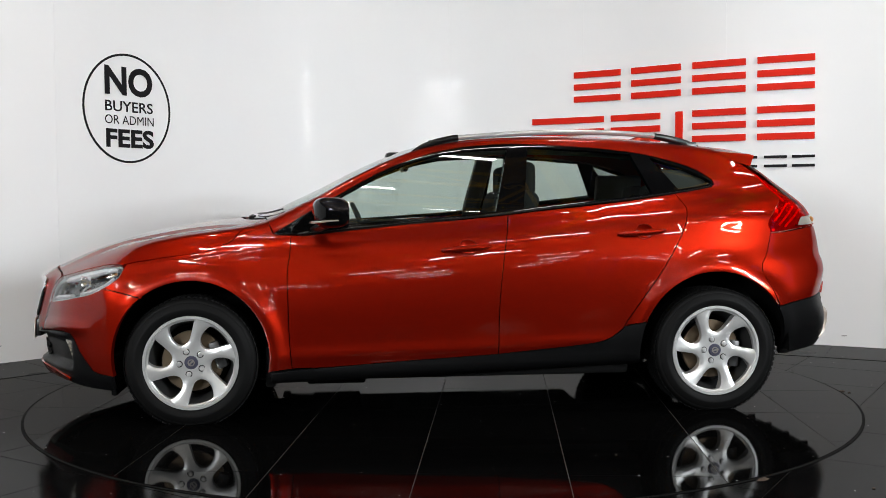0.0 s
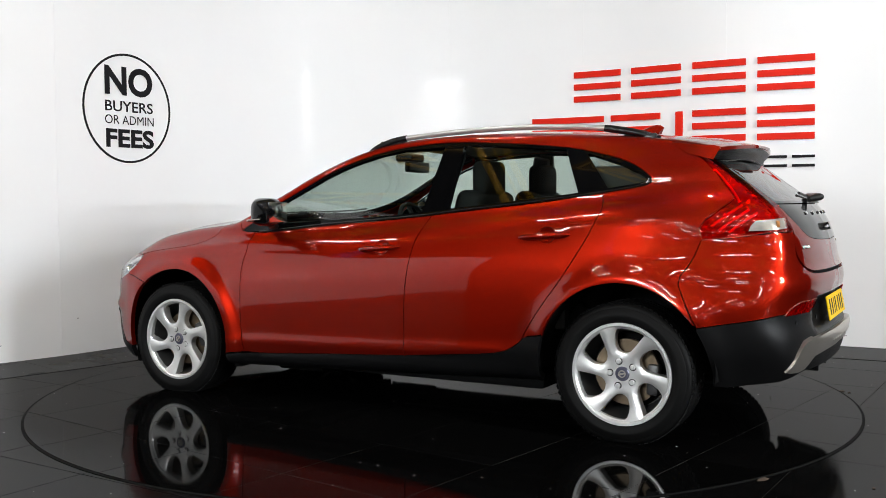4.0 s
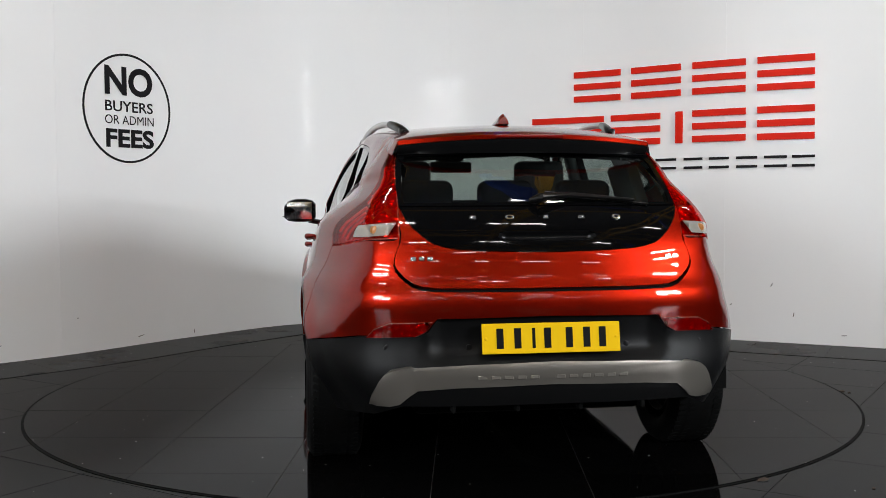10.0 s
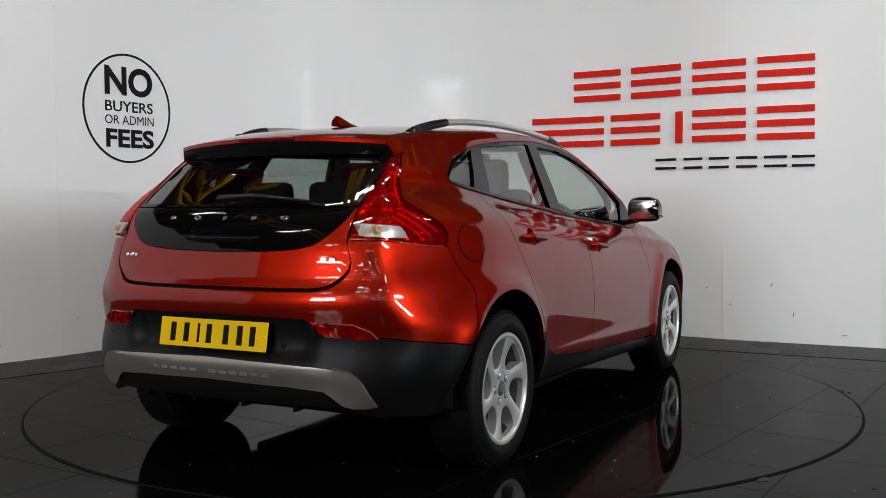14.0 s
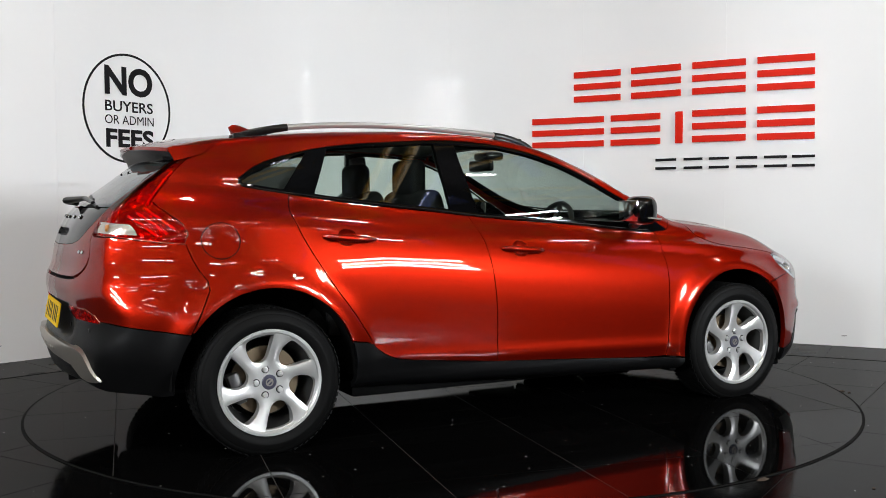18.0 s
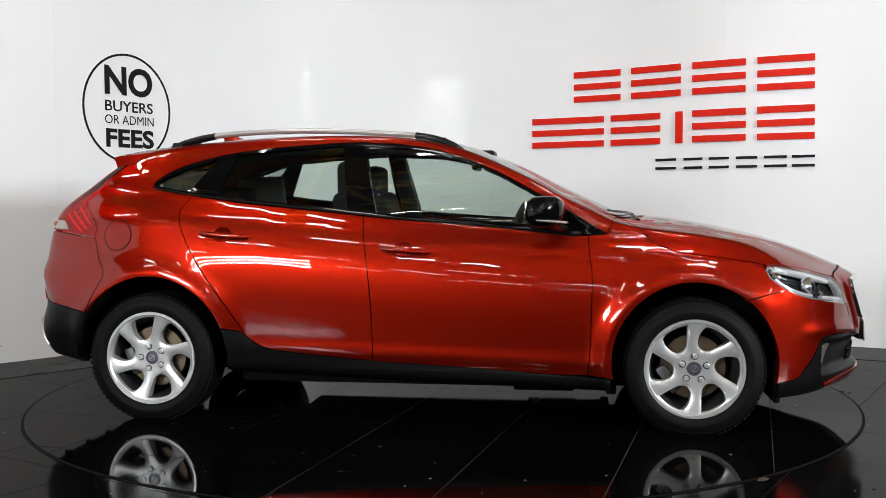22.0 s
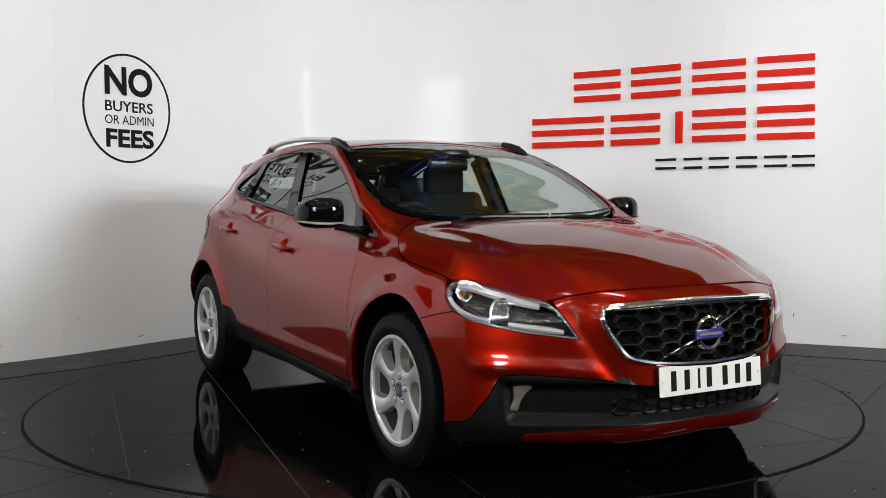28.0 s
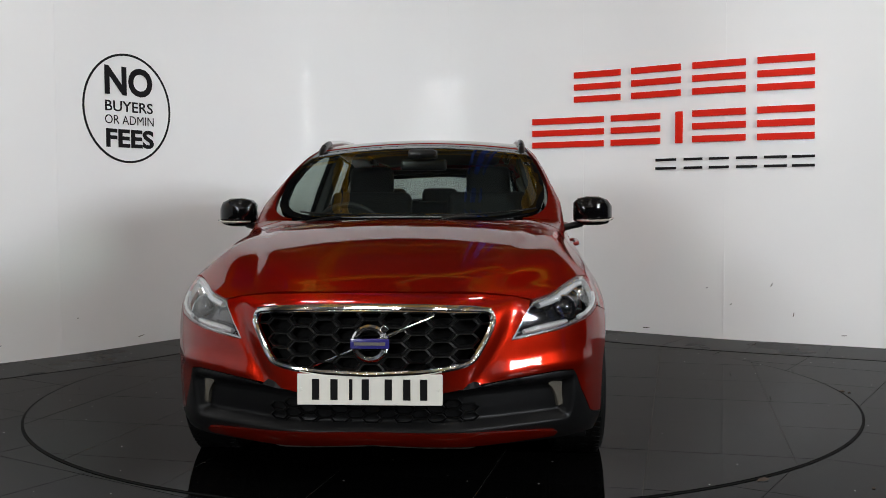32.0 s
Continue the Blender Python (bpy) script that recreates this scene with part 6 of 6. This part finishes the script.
        box(bm, -2.055, y, 0.330, 0.05, 0.014, 0.05, 0.004)
        part("diffuser_fin", bm, DARK, car)


def build_cabin(car):
    """Seats, dashboard, wheel and mirror, seen through the glass."""
    def seat(x, y, wide, back_h, tilt):
        s = new("seat")
        s.parent = car
        bm = bmesh.new()
        box(bm, x, y, 0.52, 0.52, wide, 0.16, 0.05, segments=3)
        part("cushion", bm, CLOTH, s)
        bm = bmesh.new()
        box(bm, 0, 0, back_h / 2, 0.13, wide, back_h, 0.05, pose(x - 0.27, y, 0.56, 0, -tilt, 0), 3)
        part("backrest", bm, CLOTH, s)
        return s

    def headrest(s, x, y, z, w, h):
        bm = bmesh.new()
        box(bm, x, y, z, 0.09, w, h, 0.04, pose(0, 0, 0, 0, 0, 0), 3)
        part("headrest", bm, CLOTH, s)
        bm = bmesh.new()
        for d in (-0.05, 0.05):
            sweep(bm, [(x, y + d, z - h * 0.5), (x + 0.01, y + d, z - h * 0.5 - 0.08)], 0.006, 6)
        part("headrest_post", bm, CHROME, s)

    for y in (0.36, -0.36):
        s = seat(0.02, y, 0.50, 0.60, 16)
        headrest(s, -0.42, y, 1.20, 0.27, 0.19)
    s = seat(-0.78, 0.0, 1.18, 0.56, 22)
    for y in (0.36, 0.0, -0.36):
        headrest(s, -1.26, y, 1.115, 0.25, 0.12)
    bm = bmesh.new()
    rows = []
    for y in np.linspace(-0.70, 0.70, 15):
        k = (abs(y) / 0.70) ** 2
        hood = 0.03 * math.exp(-((y + 0.36) / 0.16) ** 2)
        rows.append([bm.verts.new(v) for v in ((1.00 - 0.22 * k, y, 0.965 - 0.02 * k), (0.75, y, 0.955 + hood), (0.58, y, 0.925 + hood), (0.53, y, 0.86), (0.60, y, 0.55), (0.95, y, 0.45))])
    for a, b in zip(rows, rows[1:]):
        for k in range(5):
            bm.faces.new((a[k], a[k + 1], b[k + 1], b[k]))
    part("dashboard", bm, DASH, car, "soft black dashboard")
    # steering wheel on the right
    m = Matrix.Translation((0.44, -0.36, 0.90)) @ pose(0, 0, 0, 0, -66, 0)
    bm = bmesh.new()
    n = 40
    sweep(bm, [tuple(m @ Vector((0.182 * math.cos(2 * math.pi * i / n), 0.182 * math.sin(2 * math.pi * i / n), 0))) for i in range(n)], 0.015, 8, closed=True)
    wheel = part("steering_wheel", bm, DASH, car, "black three-spoke steering wheel")
    bm = bmesh.new()
    box(bm, 0, 0, -0.01, 0.10, 0.15, 0.05, 0.02, m)
    for a in (0, 180, 270):
        box(bm, 0.09, 0, 0, 0.16, 0.035, 0.018, 0.005, m @ pose(0, 0, 0, 0, 0, a + 90))
    part("steering_hub", bm, DASH, wheel)
    bm = bmesh.new()
    box(bm, 0.22, 0.02, 1.285, 0.035, 0.25, 0.065, 0.015, segments=3)
    part("inner_mirror", bm, BLACK_TRIM, car)
    bm = bmesh.new()
    box(bm, 0.27, 0.02, 1.34, 0.12, 0.16, 0.05, 0.02)
    part("sensor_housing", bm, BLACK_TRIM, car)
    panel("roof_lining", "top", both(line("top", (0.05, 0.0), (0.06, 0.30), (0.05, 0.47), (-0.5, 0.46), (-1.2, 0.42), (-1.42, 0.38), (-1.45, 0.0))), LINING, car, lift=-0.045, depth=0.01)
    for s in (1, -1):
        bm = bmesh.new()
        a, b = skin("side", [(-0.235, 1.02)])[0], skin("side", [(-0.335, 1.37)])[0]
        box(bm, 0, 0, 0.17, 0.10, 0.05, 0.40, 0.015, Matrix.Translation((a[0] - 0.02, s * (a[1] - 0.05), 1.0)) @ pose(0, 0, 0, 18 * s, -13, 0))
        part("pillar_trim", bm, DASH, car)
        bm = bmesh.new()
        box(bm, -0.10, s * 0.70, 0.72, 1.8, 0.06, 0.50, 0.02)
        part("door_lining", bm, DASH, car)
        bm = bmesh.new()
        box(bm, 0, 0, 0, 0.30, 0.06, 0.30, 0.02, Matrix.Translation((-1.22, s * 0.60, 1.10)) @ pose(0, 0, 0, 18 * s, 0, 0))
        part("rear_pillar_trim", bm, LINING, car)
    bm = bmesh.new()
    box(bm, -1.48, 0, 0.985, 0.42, 1.0, 0.02, 0.006)
    part("parcel_shelf", bm, DASH, car)


def build_car():
    car = tagged(new("car"), "copper red metallic hatchback with dark cladding and silver roof rails", "car")
    build_body(car)
    build_inner(car)
    for x, s, turn, bolts, hub in ((AXLE, 1, 42, 6, 0.302), (-AXLE, 1, 17, 70, 0.309), (AXLE, -1, 56, 15, 0.302), (-AXLE, -1, 41, 35, 0.309)):
        build_wheel(car, x, s, turn, bolts, hub)
    build_trim(car)
    build_cabin(car)
    return car


def turn_at(t):
    """The turntable's angle in degrees."""
    s = (t - 16.0) / 16.0
    return 44.801 - 141.924 * s + 1.191 * s * s + 1.885 * s ** 3


TURNTABLE = build_floor()
build_wall()
build_wall_details()
build_signs()
build_hall()
CAR = build_car()


def motions():
    times = [float(t) for t in range(33)]
    walk(TURNTABLE, [(t, pose(0, 0, 0, 0, 0, turn_at(t))) for t in times])
    walk(CAR, [(t, pose(0, 0, 0, 0, 0, turn_at(t)) @ pose(-0.0088, -0.1036, DISC_TOP)) for t in times])


motions()
